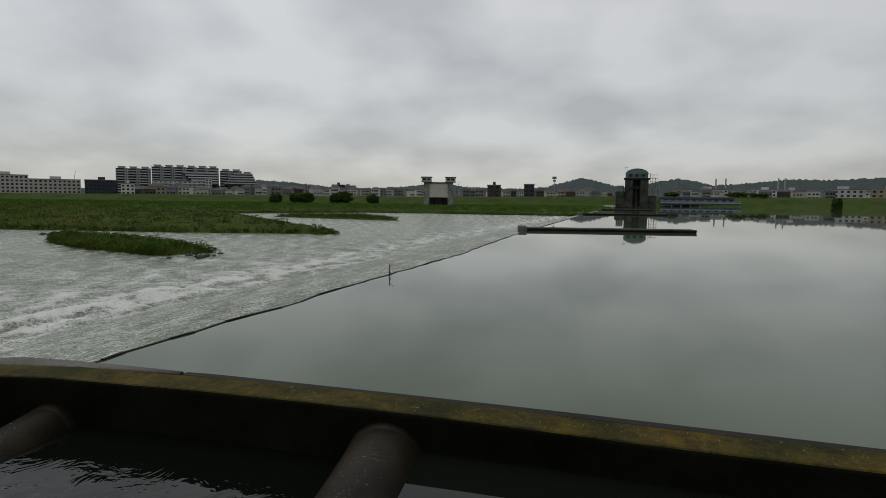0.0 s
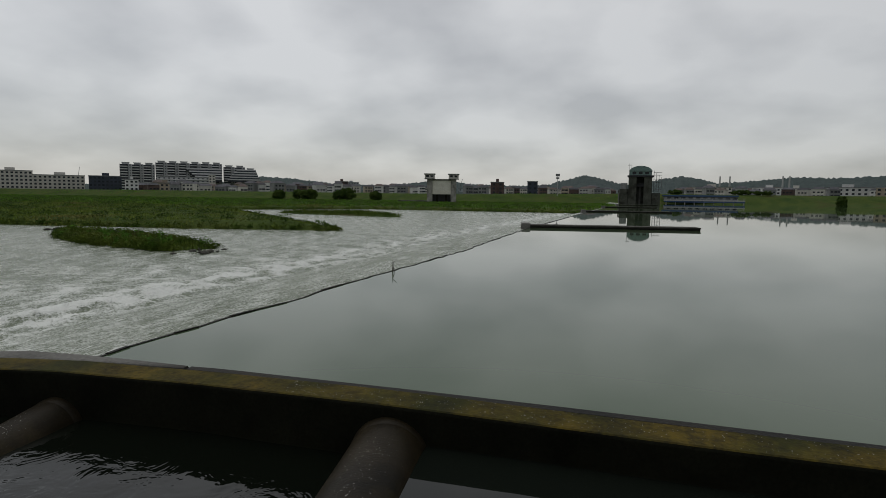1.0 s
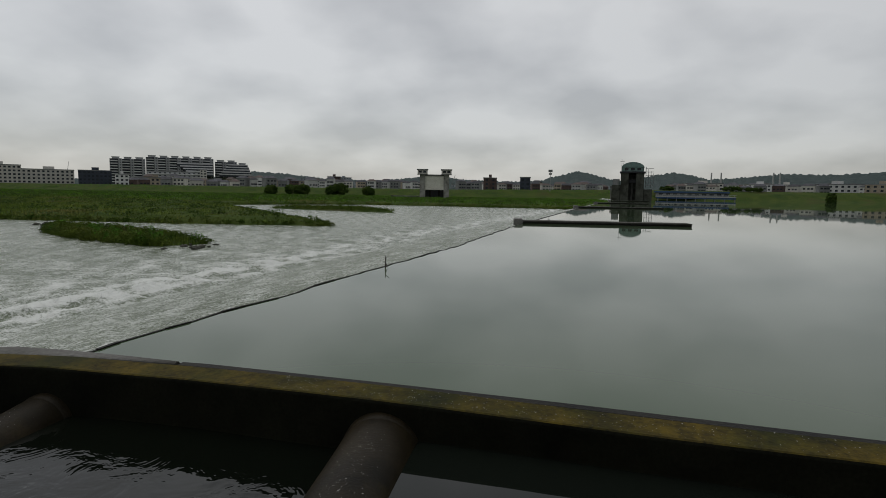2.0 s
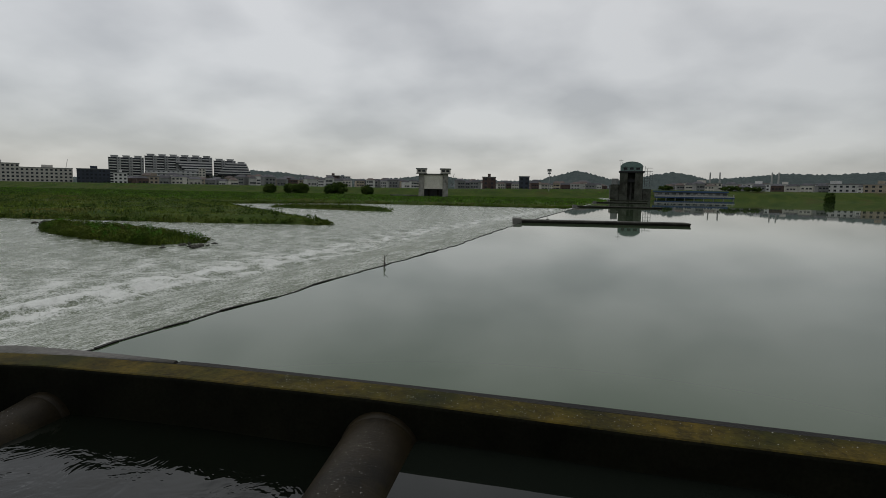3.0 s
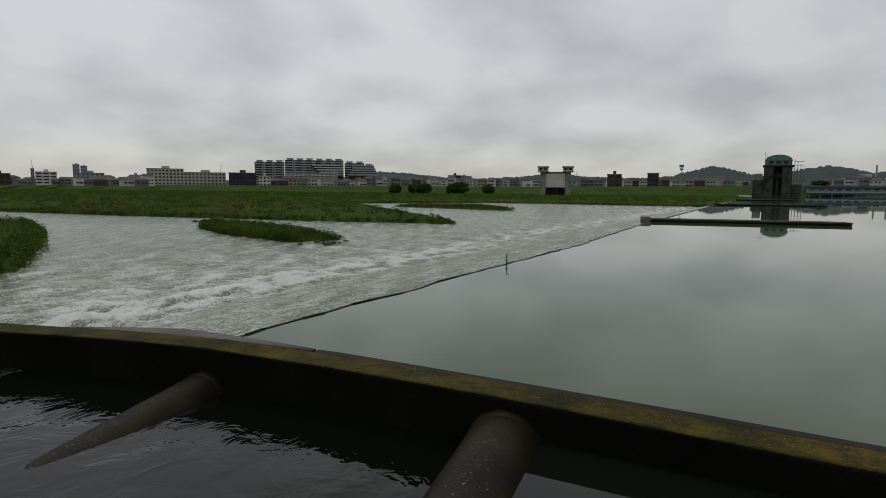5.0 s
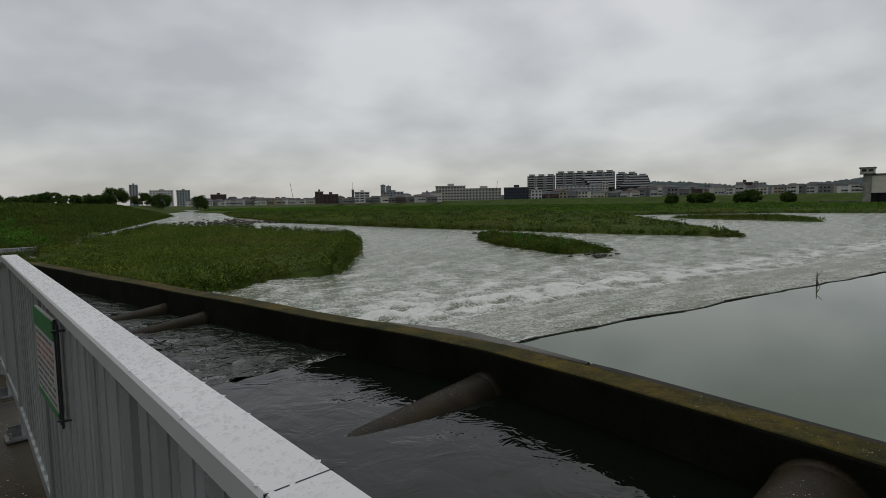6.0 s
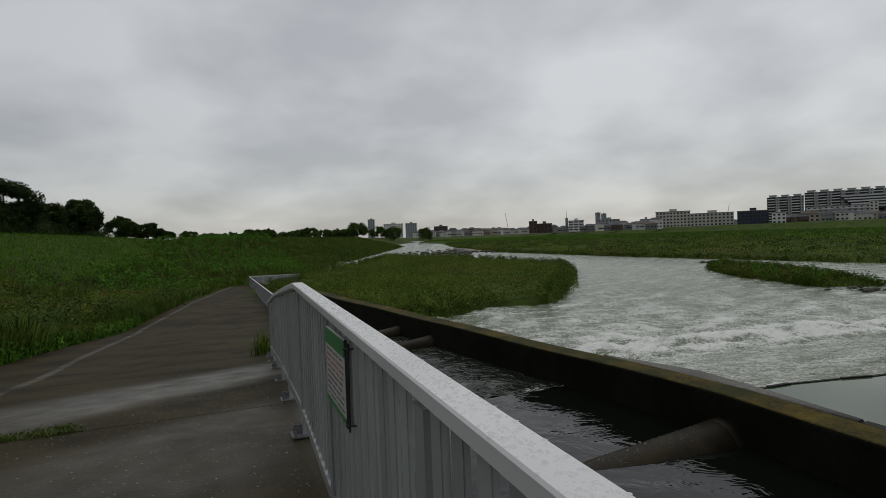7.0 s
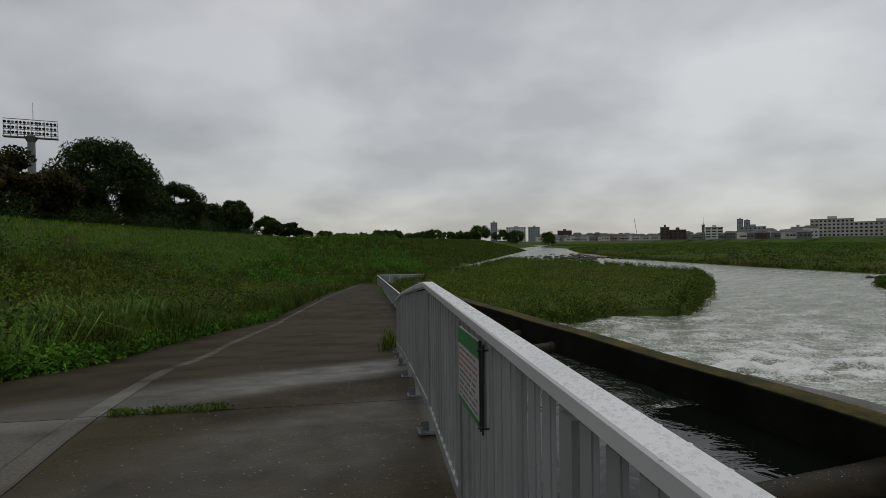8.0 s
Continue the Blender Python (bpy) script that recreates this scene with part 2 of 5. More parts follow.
def wet_path(name, dry_a, dry_b):
    """Worn concrete, matt and brown where it has drained, glossy where a film of water stands."""
    m = surface(name, dry_a, dry_b, 0.6, 0.7, 0.35, 70, stain=((0.012, 0.010, 0.0045), 1.1, 0.52, 0.75))
    nt = m.node_tree
    p = nt.nodes["Principled BSDF"]
    geo = nt.nodes.new("ShaderNodeNewGeometry")
    mp = nt.nodes.new("ShaderNodeMapping")
    mp.inputs["Scale"].default_value = (0.10, 0.13, 0.15)
    mp.inputs["Rotation"].default_value = (0, 0, 0.25)
    mp.inputs["Location"].default_value = (0.3, 0.55, 0)
    nt.links.new(geo.outputs["Position"], mp.inputs["Vector"])
    n = nt.nodes.new("ShaderNodeTexNoise")
    n.inputs["Scale"].default_value, n.inputs["Detail"].default_value, n.inputs["Roughness"].default_value = 1.0, 3, 0.45
    nt.links.new(mp.outputs[0], n.inputs["Vector"])
    # shallow dips cross the path aslant and hold the water
    dot = nt.nodes.new("ShaderNodeVectorMath")
    dot.operation = "DOT_PRODUCT"
    dot.inputs[1].default_value = (-1.05 / 30, 1 / 30, 0)
    nt.links.new(geo.outputs["Position"], dot.inputs[0])
    warp = nt.nodes.new("ShaderNodeMath")
    warp.operation = "MULTIPLY_ADD"
    warp.inputs[1].default_value = 0.16
    nt.links.new(n.outputs["Fac"], warp.inputs[0])
    nt.links.new(dot.outputs["Value"], warp.inputs[2])
    dips = nt.nodes.new("ShaderNodeValToRGB")
    dips.color_ramp.interpolation = "EASE"
    stops = ((0.0, 0.1), (0.16, 0.03), (0.205, 0.40), (0.25, 0.40), (0.285, 0.03), (0.318, 0.03), (0.345, 0.62), (0.38, 0.62), (0.43, 0.0), (0.90, 0.0))
    el = dips.color_ramp.elements
    while len(el) < len(stops):
        el.new(0.5)
    for e, (at, v) in zip(el, stops):
        e.position, e.color = at, (v, v, v, 1)
    nt.links.new(warp.outputs[0], dips.inputs[0])
    fine = nt.nodes.new("ShaderNodeTexNoise")
    fine.inputs["Scale"].default_value, fine.inputs["Detail"].default_value = 2.6, 5
    nt.links.new(geo.outputs["Position"], fine.inputs["Vector"])
    film = nt.nodes.new("ShaderNodeMath")
    film.operation = "MULTIPLY"
    soft = nt.nodes.new("ShaderNodeMapRange")
    soft.inputs["From Min"].default_value, soft.inputs["From Max"].default_value = 0.3, 0.7
    soft.inputs["To Min"].default_value, soft.inputs["To Max"].default_value = 0.65, 1.25
    nt.links.new(fine.outputs["Fac"], soft.inputs["Value"])
    nt.links.new(dips.outputs[0], film.inputs[0])
    nt.links.new(soft.outputs[0], film.inputs[1])
    for socket, lo, hi in (("Roughness", 0.72, 0.24), ("Specular IOR Level", 0.06, 0.55)):
        mr = nt.nodes.new("ShaderNodeMapRange")
        mr.inputs["To Min"].default_value, mr.inputs["To Max"].default_value = lo, hi
        nt.links.new(film.outputs[0], mr.inputs["Value"])
        nt.links.new(mr.outputs[0], p.inputs[socket])
    return m


M_PATH = wet_path("wet_worn_concrete", (0.024, 0.0185, 0.0072), (0.054, 0.0445, 0.0225))
M_STRIP = wet_path("pale_wet_concrete", (0.060, 0.056, 0.045), (0.125, 0.118, 0.100))

# ---- building helpers ----


def link_mesh(name, verts, faces, material, parent=None, label="", smooth=False):
    me = bpy.data.meshes.new(name)
    me.from_pydata([tuple(map(float, v)) for v in verts], [], [tuple(map(int, q)) for q in faces])
    me.materials.append(material)
    if smooth:
        me.polygons.foreach_set("use_smooth", [True] * len(me.polygons))
    ob = new(name, me)
    if parent is not None:
        ob.parent = parent
    if label:
        ob["label"] = label
    return ob


def part(name, bm, material, parent=None, label="", smooth=False):
    me = bpy.data.meshes.new(name)
    bm.to_mesh(me)
    bm.free()
    me.materials.append(material)
    if smooth:
        me.polygons.foreach_set("use_smooth", [True] * len(me.polygons))
    ob = new(name, me)
    if parent is not None:
        ob.parent = parent
    if label:
        ob["label"] = label
    return ob


def thing(name, label, category, group="", m=None):
    ob = new(name)
    ob.empty_display_size = 0.2
    if m is not None:
        ob.matrix_world = m
    return tagged(ob, label, category, group)


def add_box(bm, x0, x1, y0, y1, z0, z1, bevel=0.0):
    r = bmesh.ops.create_cube(bm, size=1.0, matrix=Matrix.Translation(((x0 + x1) / 2, (y0 + y1) / 2, (z0 + z1) / 2)) @ Matrix.Diagonal((x1 - x0, y1 - y0, z1 - z0, 1)))
    if bevel:
        es = {e for v in r["verts"] for e in v.link_edges}
        bmesh.ops.bevel(bm, geom=list(es), offset=bevel, segments=2, affect="EDGES")


def box(x0, x1, y0, y1, z0, z1, bevel=0.0):
    bm = bmesh.new()
    add_box(bm, x0, x1, y0, y1, z0, z1, bevel)
    return bm


def add_rod(bm, p, q, r0, r1=None, seg=8):
    p, q = Vector(p), Vector(q)
    d = q - p
    m = Matrix.Translation((p + q) / 2) @ d.to_track_quat("Z", "Y").to_matrix().to_4x4()
    bmesh.ops.create_cone(bm, cap_ends=True, segments=seg, radius1=r0, radius2=r0 if r1 is None else r1, depth=d.length, matrix=m)


def rod(p, q, r0, r1=None, seg=8):
    bm = bmesh.new()
    add_rod(bm, p, q, r0, r1, seg)
    return bm


def sweep(name, rings, material, parent=None, label="", close=True, smooth=False):
    """A solid through a row of equal rings of points."""
    n = len(rings[0])
    verts = [p for ring in rings for p in ring]
    faces = []
    for i in range(len(rings) - 1):
        for j in range(n if close else n - 1):
            a, b = i * n + j, i * n + (j + 1) % n
            faces.append((a, b, b + n, a + n))
    if close:
        faces += [tuple(range(n))[::-1], tuple(range((len(rings) - 1) * n, len(rings) * n))]
    return link_mesh(name, verts, faces, material, parent, label, smooth)


def polar(az, d):
    """The place d metres off in the direction az degrees to the left of the path's line."""
    return -math.sin(radians(az)) * d, math.cos(radians(az)) * d


def inside(poly, x, y):
    """Signed distance to a polygon's edge, positive inside; x and y are arrays."""
    best = np.full(x.shape, 1e9)
    odd = np.zeros(x.shape, bool)
    for (x0, y0), (x1, y1) in zip(poly, poly[1:] + poly[:1]):
        dx, dy = x1 - x0, y1 - y0
        s = np.clip(((x - x0) * dx + (y - y0) * dy) / (dx * dx + dy * dy), 0, 1)
        best = np.minimum(best, np.hypot(x - x0 - s * dx, y - y0 - s * dy))
        if dy:
            odd ^= ((y0 > y) != (y1 > y)) & (x < x0 + (y - y0) / dy * dx)
    return np.where(odd, best, -best)


def ripple(x, y, scale, seed, octaves=3):
    """Smooth noise from summed sines, about -1 to 1, for arrays."""
    g = np.random.RandomState(seed)
    out = np.zeros(np.shape(x))
    for o in range(octaves):
        for _ in range(5):
            a, ph, k = g.rand() * 6.283, g.rand() * 6.283, scale * 2 ** o * (0.7 + 0.6 * g.rand())
            out += np.sin(k * (np.cos(a) * x + np.sin(a) * y) + ph) / 5 / 1.7 ** o
    return out


# ---- levels and lines of the plan ----
POOL, LOW, WALL_TOP, CHANNEL = -1.6, -3.3, -1.4, -2.14


def path_z(y):
    return np.interp(y, (4.3, 5.6, 8.6, 12, 14, 27, 70, 90), (0, -0.13, -0.45, -0.9, -1.1, -2.2, -3.55, -3.0))


def path_right(y):
    return np.interp(y, (-30, 4.3, 12, 27, 70), (0.72, 0.82, 1.2, 2.5, 2.85))


def path_left(y):
    return np.interp(y, (-30, 5, 8.3, 11, 16, 22, 29.5, 44, 59, 70), (-3.5, -4.1, -4.95, -4.95, -5.15, -4.85, -4.05, -3.05, -1.35, 0.4))


def crest_y(x):
    return np.interp(x, (8.5, 11, 13.4, 15.6, 18.2, 22, 30, 51, 57, 120, 177, 300), (7.6, 7.25, 6.75, 6.3, 5.93, 5.2, 3.6, 0.8, -0.2, -11, -21.5, -45))


def wall_in(y):
    return np.interp(y, (-40, -3.7, -0.8, 1.5, 4.7, 7, 9.5, 13, 20.2, 27.4, 36), (1.5, 6.62, 7.02, 7.3, 7.65, 7.72, 7.45, 6.95, 5.98, 4.95, 3.9))


LAND = {
    "main": [(67, 40), (69.5, 24), (80, 33), (90, 41), (118, 63), (144, 82), (152, 74), (160, 66), (172, 50), (172, 30), (168, 6), (166, -12), (200, -25), (290, -50), (343, -113), (347, -193), (360, -900), (4000, -900), (4000, 3500), (320, 3500), (240, 650), (150, 444), (128, 330), (80, 190), (68, 138), (66.8, 110), (65.4, 82), (66.5, 50)],
    "sliver": [(114, 27.6), (119, 28), (142, 43), (138, 58), (125, 60)],
    "islet": [(48.8, 46), (45.5, 41), (41.8, 33.5), (40.6, 28.2), (43.6, 25.9), (46, 30.5), (52, 41.5), (54.5, 50), (51, 48.5)],
    "island": [(31.9, 46.9), (27, 40.5), (20.5, 32.2), (16.5, 33), (12.3, 31), (8.5, 29), (5.5, 33), (3.5, 50), (6, 66), (14.5, 80), (23, 100), (36, 130), (43, 112), (44, 95), (43, 66), (38.5, 57)],
    "bank": [(5.5, 33), (6, 60), (8, 68), (12.5, 80), (25, 122), (86, 282), (112, 384), (172, 516), (300, 3500), (-4000, 3500), (-4000, 40), (-3, 40)],
}


def left_bank(x, y):
    """Height of the bank beside and behind the path, up to the levee."""
    crest = np.interp(y, (-50, 60, 90, 184, 400), (-23, -22, -19.5, -15, -12))
    foot = path_left(np.minimum(y, 60)) - 1.0
    base = path_z(np.minimum(y, 75)) - 0.05
    s = np.clip((foot - x) / np.maximum(foot - crest, 1), 0, 1)
    return base + (3.3 - base) * (0.06 * s + 0.94 * np.clip((s - 0.22) / 0.78, 0, 1) ** 1.2)


def ground_z(x, y):
    x, y = np.asarray(x, float), np.asarray(y, float)
    z = np.full(x.shape, LOW - 1.4)
    for key, poly in LAND.items():
        d = inside(poly, x, y)
        top = {"main": 0.9, "bank": 1.0, "island": 0.35}.get(key, 0.3)
        z = np.maximum(z, LOW + np.clip(d * (0.22 if key in ("main", "bank") else 0.5), -1.4, top) + np.where(d > 1, 0.12 * ripple(x, y, 0.25, 3), 0))
        if key == "bank":
            z = np.maximum(z, np.where(d > 2, LOW + 0.6 + np.clip((d - 2) * 0.24, 0, 5.2) * np.clip((y - 88) / 45, 0, 1), z))
    # the far levee, and the town's ground behind it
    far = np.interp(y, (-900, -193, 0, 300, 700, 3500), (385, 372, 352, 352, 420, 900))
    s = np.clip((x - far) / 22, 0, 1)
    lev = np.interp(y, (-300, -60, 10, 60, 500), (4.4, 4.0, 2.9, 2.3, 2.3))
    z = np.where(x > 100, np.maximum(z, z + (lev - z) * s * s * (3 - 2 * s)), z)
    # the near bank
    edge = path_right(y) - 0.55
    near = (x < edge) & (y < 75)
    z = np.where(near, left_bank(x, y), z)
    lb = left_bank(x, y)
    z = np.where((y >= 75) & (x < 12), np.maximum(z, lb), z)
    # canal bed and pool bed
    canal = (x >= edge) & (x < wall_in(y) + 0.6) & (y < 34)
    z = np.where(canal, -3.6, z)
    z = np.where((x >= edge) & (x < 8.3) & (y > 58) & (y < 70.5), -4.0, z)
    pool = (x >= wall_in(y) + 0.2) & (y < crest_y(x)) & (x < 300)
    z = np.where(pool & (inside(LAND["main"], x, y) < 0), -4.5, z)
    return z


# ---- ground ----


def spaced(lo, a, b, hi, step, grow):
    mid = list(np.arange(a, b, step))
    out, s = [], step
    p = b
    while p < hi:
        out.append(p)
        s *= grow
        p += s
    left, s, p = [], step, a
    while p > lo:
        s *= grow
        p -= s
        left.append(p)
    return np.array(left[::-1] + mid + out + [hi])


def grid_mesh(name, xs, ys, zf, material, keep=None):
    X, Y = np.meshgrid(xs, ys)
    Z = zf(X, Y)
    nx, ny = len(xs), len(ys)
    idx = np.arange(nx * ny).reshape(ny, nx)
    q = np.stack([idx[:-1, :-1], idx[:-1, 1:], idx[1:, 1:], idx[1:, :-1]], -1).reshape(-1, 4)
    if keep is not None:
        k = keep(X, Y)
        kk = (k[:-1, :-1] | k[:-1, 1:] | k[1:, 1:] | k[1:, :-1]).reshape(-1)
        q = q[kk]
    used = np.unique(q)
    remap = np.full(nx * ny, -1)
    remap[used] = np.arange(len(used))
    co = np.stack([X, Y, Z], -1).reshape(-1, 3)[used]
    q = remap[q]
    me = bpy.data.meshes.new(name)
    me.vertices.add(len(co))
    me.vertices.foreach_set("co", co.astype(np.float32).ravel())
    me.loops.add(len(q) * 4)
    me.loops.foreach_set("vertex_index", q.astype(np.int32).ravel())
    me.polygons.add(len(q))
    me.polygons.foreach_set("loop_start", np.arange(0, len(q) * 4, 4, dtype=np.int32))
    me.polygons.foreach_set("loop_total", np.full(len(q), 4, dtype=np.int32))
    me.update(calc_edges=True)
    me.polygons.foreach_set("use_smooth", [True] * len(q))
    me.materials.append(material)
    return new(name, me), co


ground, _ = grid_mesh("ground", spaced(-1500, -26, 75, 4000, 0.8, 1.045), spaced(-900, -14, 75, 3500, 0.8, 1.045), ground_z, M_SOIL)
tagged(ground, "dark wet soil under grass and weeds", "ground", kind="structure")

# ---- water ----
crest_xs = [8.9, 11, 13.4, 15.6, 18.2, 22, 30, 40, 51, 57, 120, 177, 300]
rim = [(x, float(crest_y(x))) for x in crest_xs]
rim += [(420, -60), (420, -1500), (-300, -1500), (-300, -60)] + [(float(wall_in(y)) + 0.5, y) for y in (-40, -20, -10, -3.7, -0.8, 1.5, 4.7, 7)]
pool = link_mesh("pool_water", [(x, y, POOL) for x, y in rim], [tuple(range(len(rim)))[::-1]], M_POOL)
if pool.data.polygons[0].normal.z < 0:
    pool.data.flip_normals()
tagged(pool, "still green river water mirroring grey clouds", "water", kind="structure")


def rapids_s(x, y):
    return (y - crest_y(x)) / 1.01


def rapids_z(x, y):
    s = rapids_s(x, y)
    apron = np.interp(x, (8, 20, 60, 170), (10.5, 11.5, 11, 9))
    z = np.interp(s / apron, (-1, 0, 0.06, 0.2, 0.9, 1.0, 1.1, 9), (POOL - 0.05, POOL - 0.02, POOL - 0.14, POOL - 0.45, LOW - 0.12, LOW - 0.1, LOW, LOW))
    jump = np.exp(-((s - apron - 0.8 - 1.3 * ripple(x, y, 0.3, 44, 2)) / 2.0) ** 2) * np.interp(x, (8, 14, 40, 60), (1.0, 1.0, 0.55, 0.3))
    wild = 0.03 + 0.11 * np.clip((s - apron) / 2, 0, 1) * np.exp(-np.clip(s - apron, 0, 60) / 22)
    fine = np.interp(np.hypot(x, y), (0, 60, 140), (1, 0.8, 0.3))
    return z + fine * (jump * (0.42 * np.abs(ripple(x + 0.4 * ripple(x, y, 1.1, 6), y, 1.7, 5, 4)) - 0.06) + wild * ripple(x, y, 1.3, 8, 4) + 0.028 * np.clip(s, 0, 1) * ripple(x, y, 4.6, 9, 2) + 0.03 * np.clip((s - apron) / 2, 0, 1) * ripple(x, y, 3.0, 10, 2))


def rapids_keep(x, y):
    return (y > crest_y(x) - 0.1) & (x > wall_in(y) + 0.3)


rapids, rco = grid_mesh("river_water", spaced(4.0, 7.4, 50, 420, 0.16, 1.03), spaced(-45, -6, 46, 900, 0.17, 1.03), rapids_z, M_RAPIDS, rapids_keep)
rs = rapids_s(rco[:, 0], rco[:, 1])
ra = np.interp(rco[:, 0], (8, 20, 60, 170), (10.5, 11.5, 11, 9))
rx, ry = rco[:, 0], rco[:, 1]
after = np.clip(rs - ra, 0, 200)
patchy = np.clip(0.42 + 1.0 * ripple(rx + 0.5 * ripple(rx, ry, 0.9, 42, 1), ry, 2.8, 41, 2), 0, 1)
band = np.exp(-((rs - ra - 0.8 - 1.3 * ripple(rx, ry, 0.3, 44, 2)) / 1.8) ** 2) * np.interp(rx, (8, 30, 38, 200), (1, 0.95, 0.75, 0.8))
churn = np.clip((rs - ra) / 3 + 0.6, 0, 1) * np.exp(-after / 12) * np.interp(rx, (8, 22, 36, 60), (1, 0.9, 0.5, 0.2))
crestw = np.clip((rco[:, 2] - LOW) * 0.9, -0.1, 0.25) * (rs > ra - 1)
foam = 0.40 + band * (0.04 + 0.15 * patchy) + churn * (0.02 + 0.12 * patchy) + 0.03 * np.clip(rs / 2, 0, 1) * (rs < ra) + 0.7 * crestw
foam -= 0.05 * np.clip(rs / 2, 0, 1) * (rs < ra - 1) * np.interp(rx, (14, 34), (0, 1)) * (0.7 + 0.3 * np.sin(rs * 2.4 + 0.5 * ripple(rx, ry, 0.3, 24)))
foam += 0.02 * ripple(rx, ry, 0.35, 21) + 0.06 * ripple(rx, ry, 3.2, 22) - 0.0004 * np.clip(after, 0, 120)
fa = rapids.data.attributes.new("foam", "FLOAT", "POINT")
fa.data.foreach_set("value", foam.astype(np.float32))
tagged(rapids, "pale broken white water running below the weir", "water", kind="structure")

channel_steps = ((-40, 1.5, CHANNEL + 0.26), (1.5, 11.0, CHANNEL), (11.0, 14.9, CHANNEL - 0.03), (14.9, 34, CHANNEL - 0.06))
for a, b, z in channel_steps:
    xs, ys = np.arange(0.2, 9.0, 0.11), np.arange(a if a > -20 else -20, b + 0.05, 0.11)
    drop = np.array([0.0])

    def canal_z(x, y, a=a, z=z):
        near = np.exp(-np.clip(y - a, 0, 30) / 1.8) if a > 5 else 0 * y
        return z + (0.001 if a < 0 else 0.008 if a < 5 else 0.02) * ripple(x, y, 3.0, 31) + near * 0.11 * ripple(x, y, 4.0, 33)

    w, _ = grid_mesh("canal_water", xs, ys, canal_z, M_CALM if a < 0 else M_CHANNEL if a < 5 else M_RIPPLE, lambda x, y: (x < wall_in(y) + 0.25) & (x > path_right(y) - 0.3))
    wx = _[:, 0]
    wy = _[:, 1]
    near = np.exp(-np.clip(wy - a, 0, 30) / 2.0) if a > 5 else 0 * wy
    fw = w.data.attributes.new("foam", "FLOAT", "POINT")
    fw.data.foreach_set("value", ((0.0 if a < 5 else 0.08) + near * np.interp(wx / np.maximum(wall_in(wy), 1), (0.3, 0.95), (0.18, 0.36)) * (0.85 + 0.3 * ripple(wx, wy, 2.0, 51))).astype(np.float32))
    tagged(w, "dark rippled water in the concrete canal", "water", kind="structure")

# ---- canal walls and weir ----


def wall_rings(ys, inner, outer, top, bottom):
    rings = []
    for y in ys:
        a, b, t = float(inner(y)), float(outer(y)), float(top(y))
        rings.append([(a, y, bottom), (a, y, t - 0.045), (a + 0.012, y, t - 0.012), (a + 0.04, y, t), (b - 0.05, y, t), (b, y, t - 0.05), (b, y, bottom)])
    return rings


wall_ys = list(np.arange(-40, 36.1, 0.5))
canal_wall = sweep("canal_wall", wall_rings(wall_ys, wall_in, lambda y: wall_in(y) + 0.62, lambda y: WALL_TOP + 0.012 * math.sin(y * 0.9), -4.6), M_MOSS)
tagged(canal_wall, "low concrete river wall with yellow-brown moss on top", "wall", kind="structure")
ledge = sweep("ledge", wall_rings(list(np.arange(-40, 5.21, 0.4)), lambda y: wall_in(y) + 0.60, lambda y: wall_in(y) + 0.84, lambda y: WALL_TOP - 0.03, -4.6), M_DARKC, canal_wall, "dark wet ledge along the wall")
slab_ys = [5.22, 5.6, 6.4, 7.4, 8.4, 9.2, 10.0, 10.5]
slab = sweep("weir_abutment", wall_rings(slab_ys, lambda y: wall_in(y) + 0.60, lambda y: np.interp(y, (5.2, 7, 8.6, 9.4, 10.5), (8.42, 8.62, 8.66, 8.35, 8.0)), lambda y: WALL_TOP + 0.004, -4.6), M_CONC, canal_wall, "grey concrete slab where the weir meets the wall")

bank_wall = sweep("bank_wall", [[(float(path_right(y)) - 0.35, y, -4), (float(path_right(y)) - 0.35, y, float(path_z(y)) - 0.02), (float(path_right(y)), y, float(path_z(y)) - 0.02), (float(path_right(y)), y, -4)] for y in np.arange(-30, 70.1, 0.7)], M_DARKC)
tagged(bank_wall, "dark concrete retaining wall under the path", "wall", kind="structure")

for y0, z_wall, z_bank, r in ((1.55, -2.11, -2.40, 0.54), (7.05, -2.28, -2.98, 0.46), (17.6, -2.15, -2.8, 0.3), (20.2, -2.15, -2.8, 0.3), (-6.0, -2.1, -2.4, 0.53)):
    x1 = float(wall_in(y0)) + 0.2
    x0 = float(path_right(y0)) - 0.2
    k = np.linspace(0, 1, 26)
    rings = []
    for s in k:
        px, pz = x1 + (x0 - x1) * s, z_wall + (z_bank - z_wall) * s
        flare = 1 + 0.04 * math.exp(-s * 14)
        rings.append([(px, y0 + flare * r * math.cos(a), pz + flare * r * math.sin(a)) for a in np.linspace(0, 2 * math.pi, 32, endpoint=False)])
    st = new("canal_strut")
    sweep("shaft", rings, M_STRUT, st, smooth=True)
    ring = [[(xx, y0 + rr * math.cos(a), z_wall + (z_bank - z_wall) * (x1 - xx) / (x1 - x0) + rr * math.sin(a)) for a in np.linspace(0, 2 * math.pi, 32, endpoint=False)] for xx, rr in ((x1, r * 1.06), (x1 - 0.24, r * 1.05), (x1 - 0.42, r * 1.0))]
    sweep("collar", ring, M_STRUT, st, "thickened concrete collar at the wall", smooth=True)
    tagged(st, "round brown stained concrete strut across the canal", "strut", "canal struts")

for y0, z in ((11.0, CHANNEL), (14.9, CHANNEL - 0.03)):
    sill = part("canal_sill", box(float(path_right(y0)) - 0.1, float(wall_in(y0)) + 0.1, y0 - 0.12, y0 + 0.03, -3.6, z - 0.01, 0.02), M_DARKC)
    tagged(sill, "dark concrete sill crossing the canal under water", "sill", "canal sills")

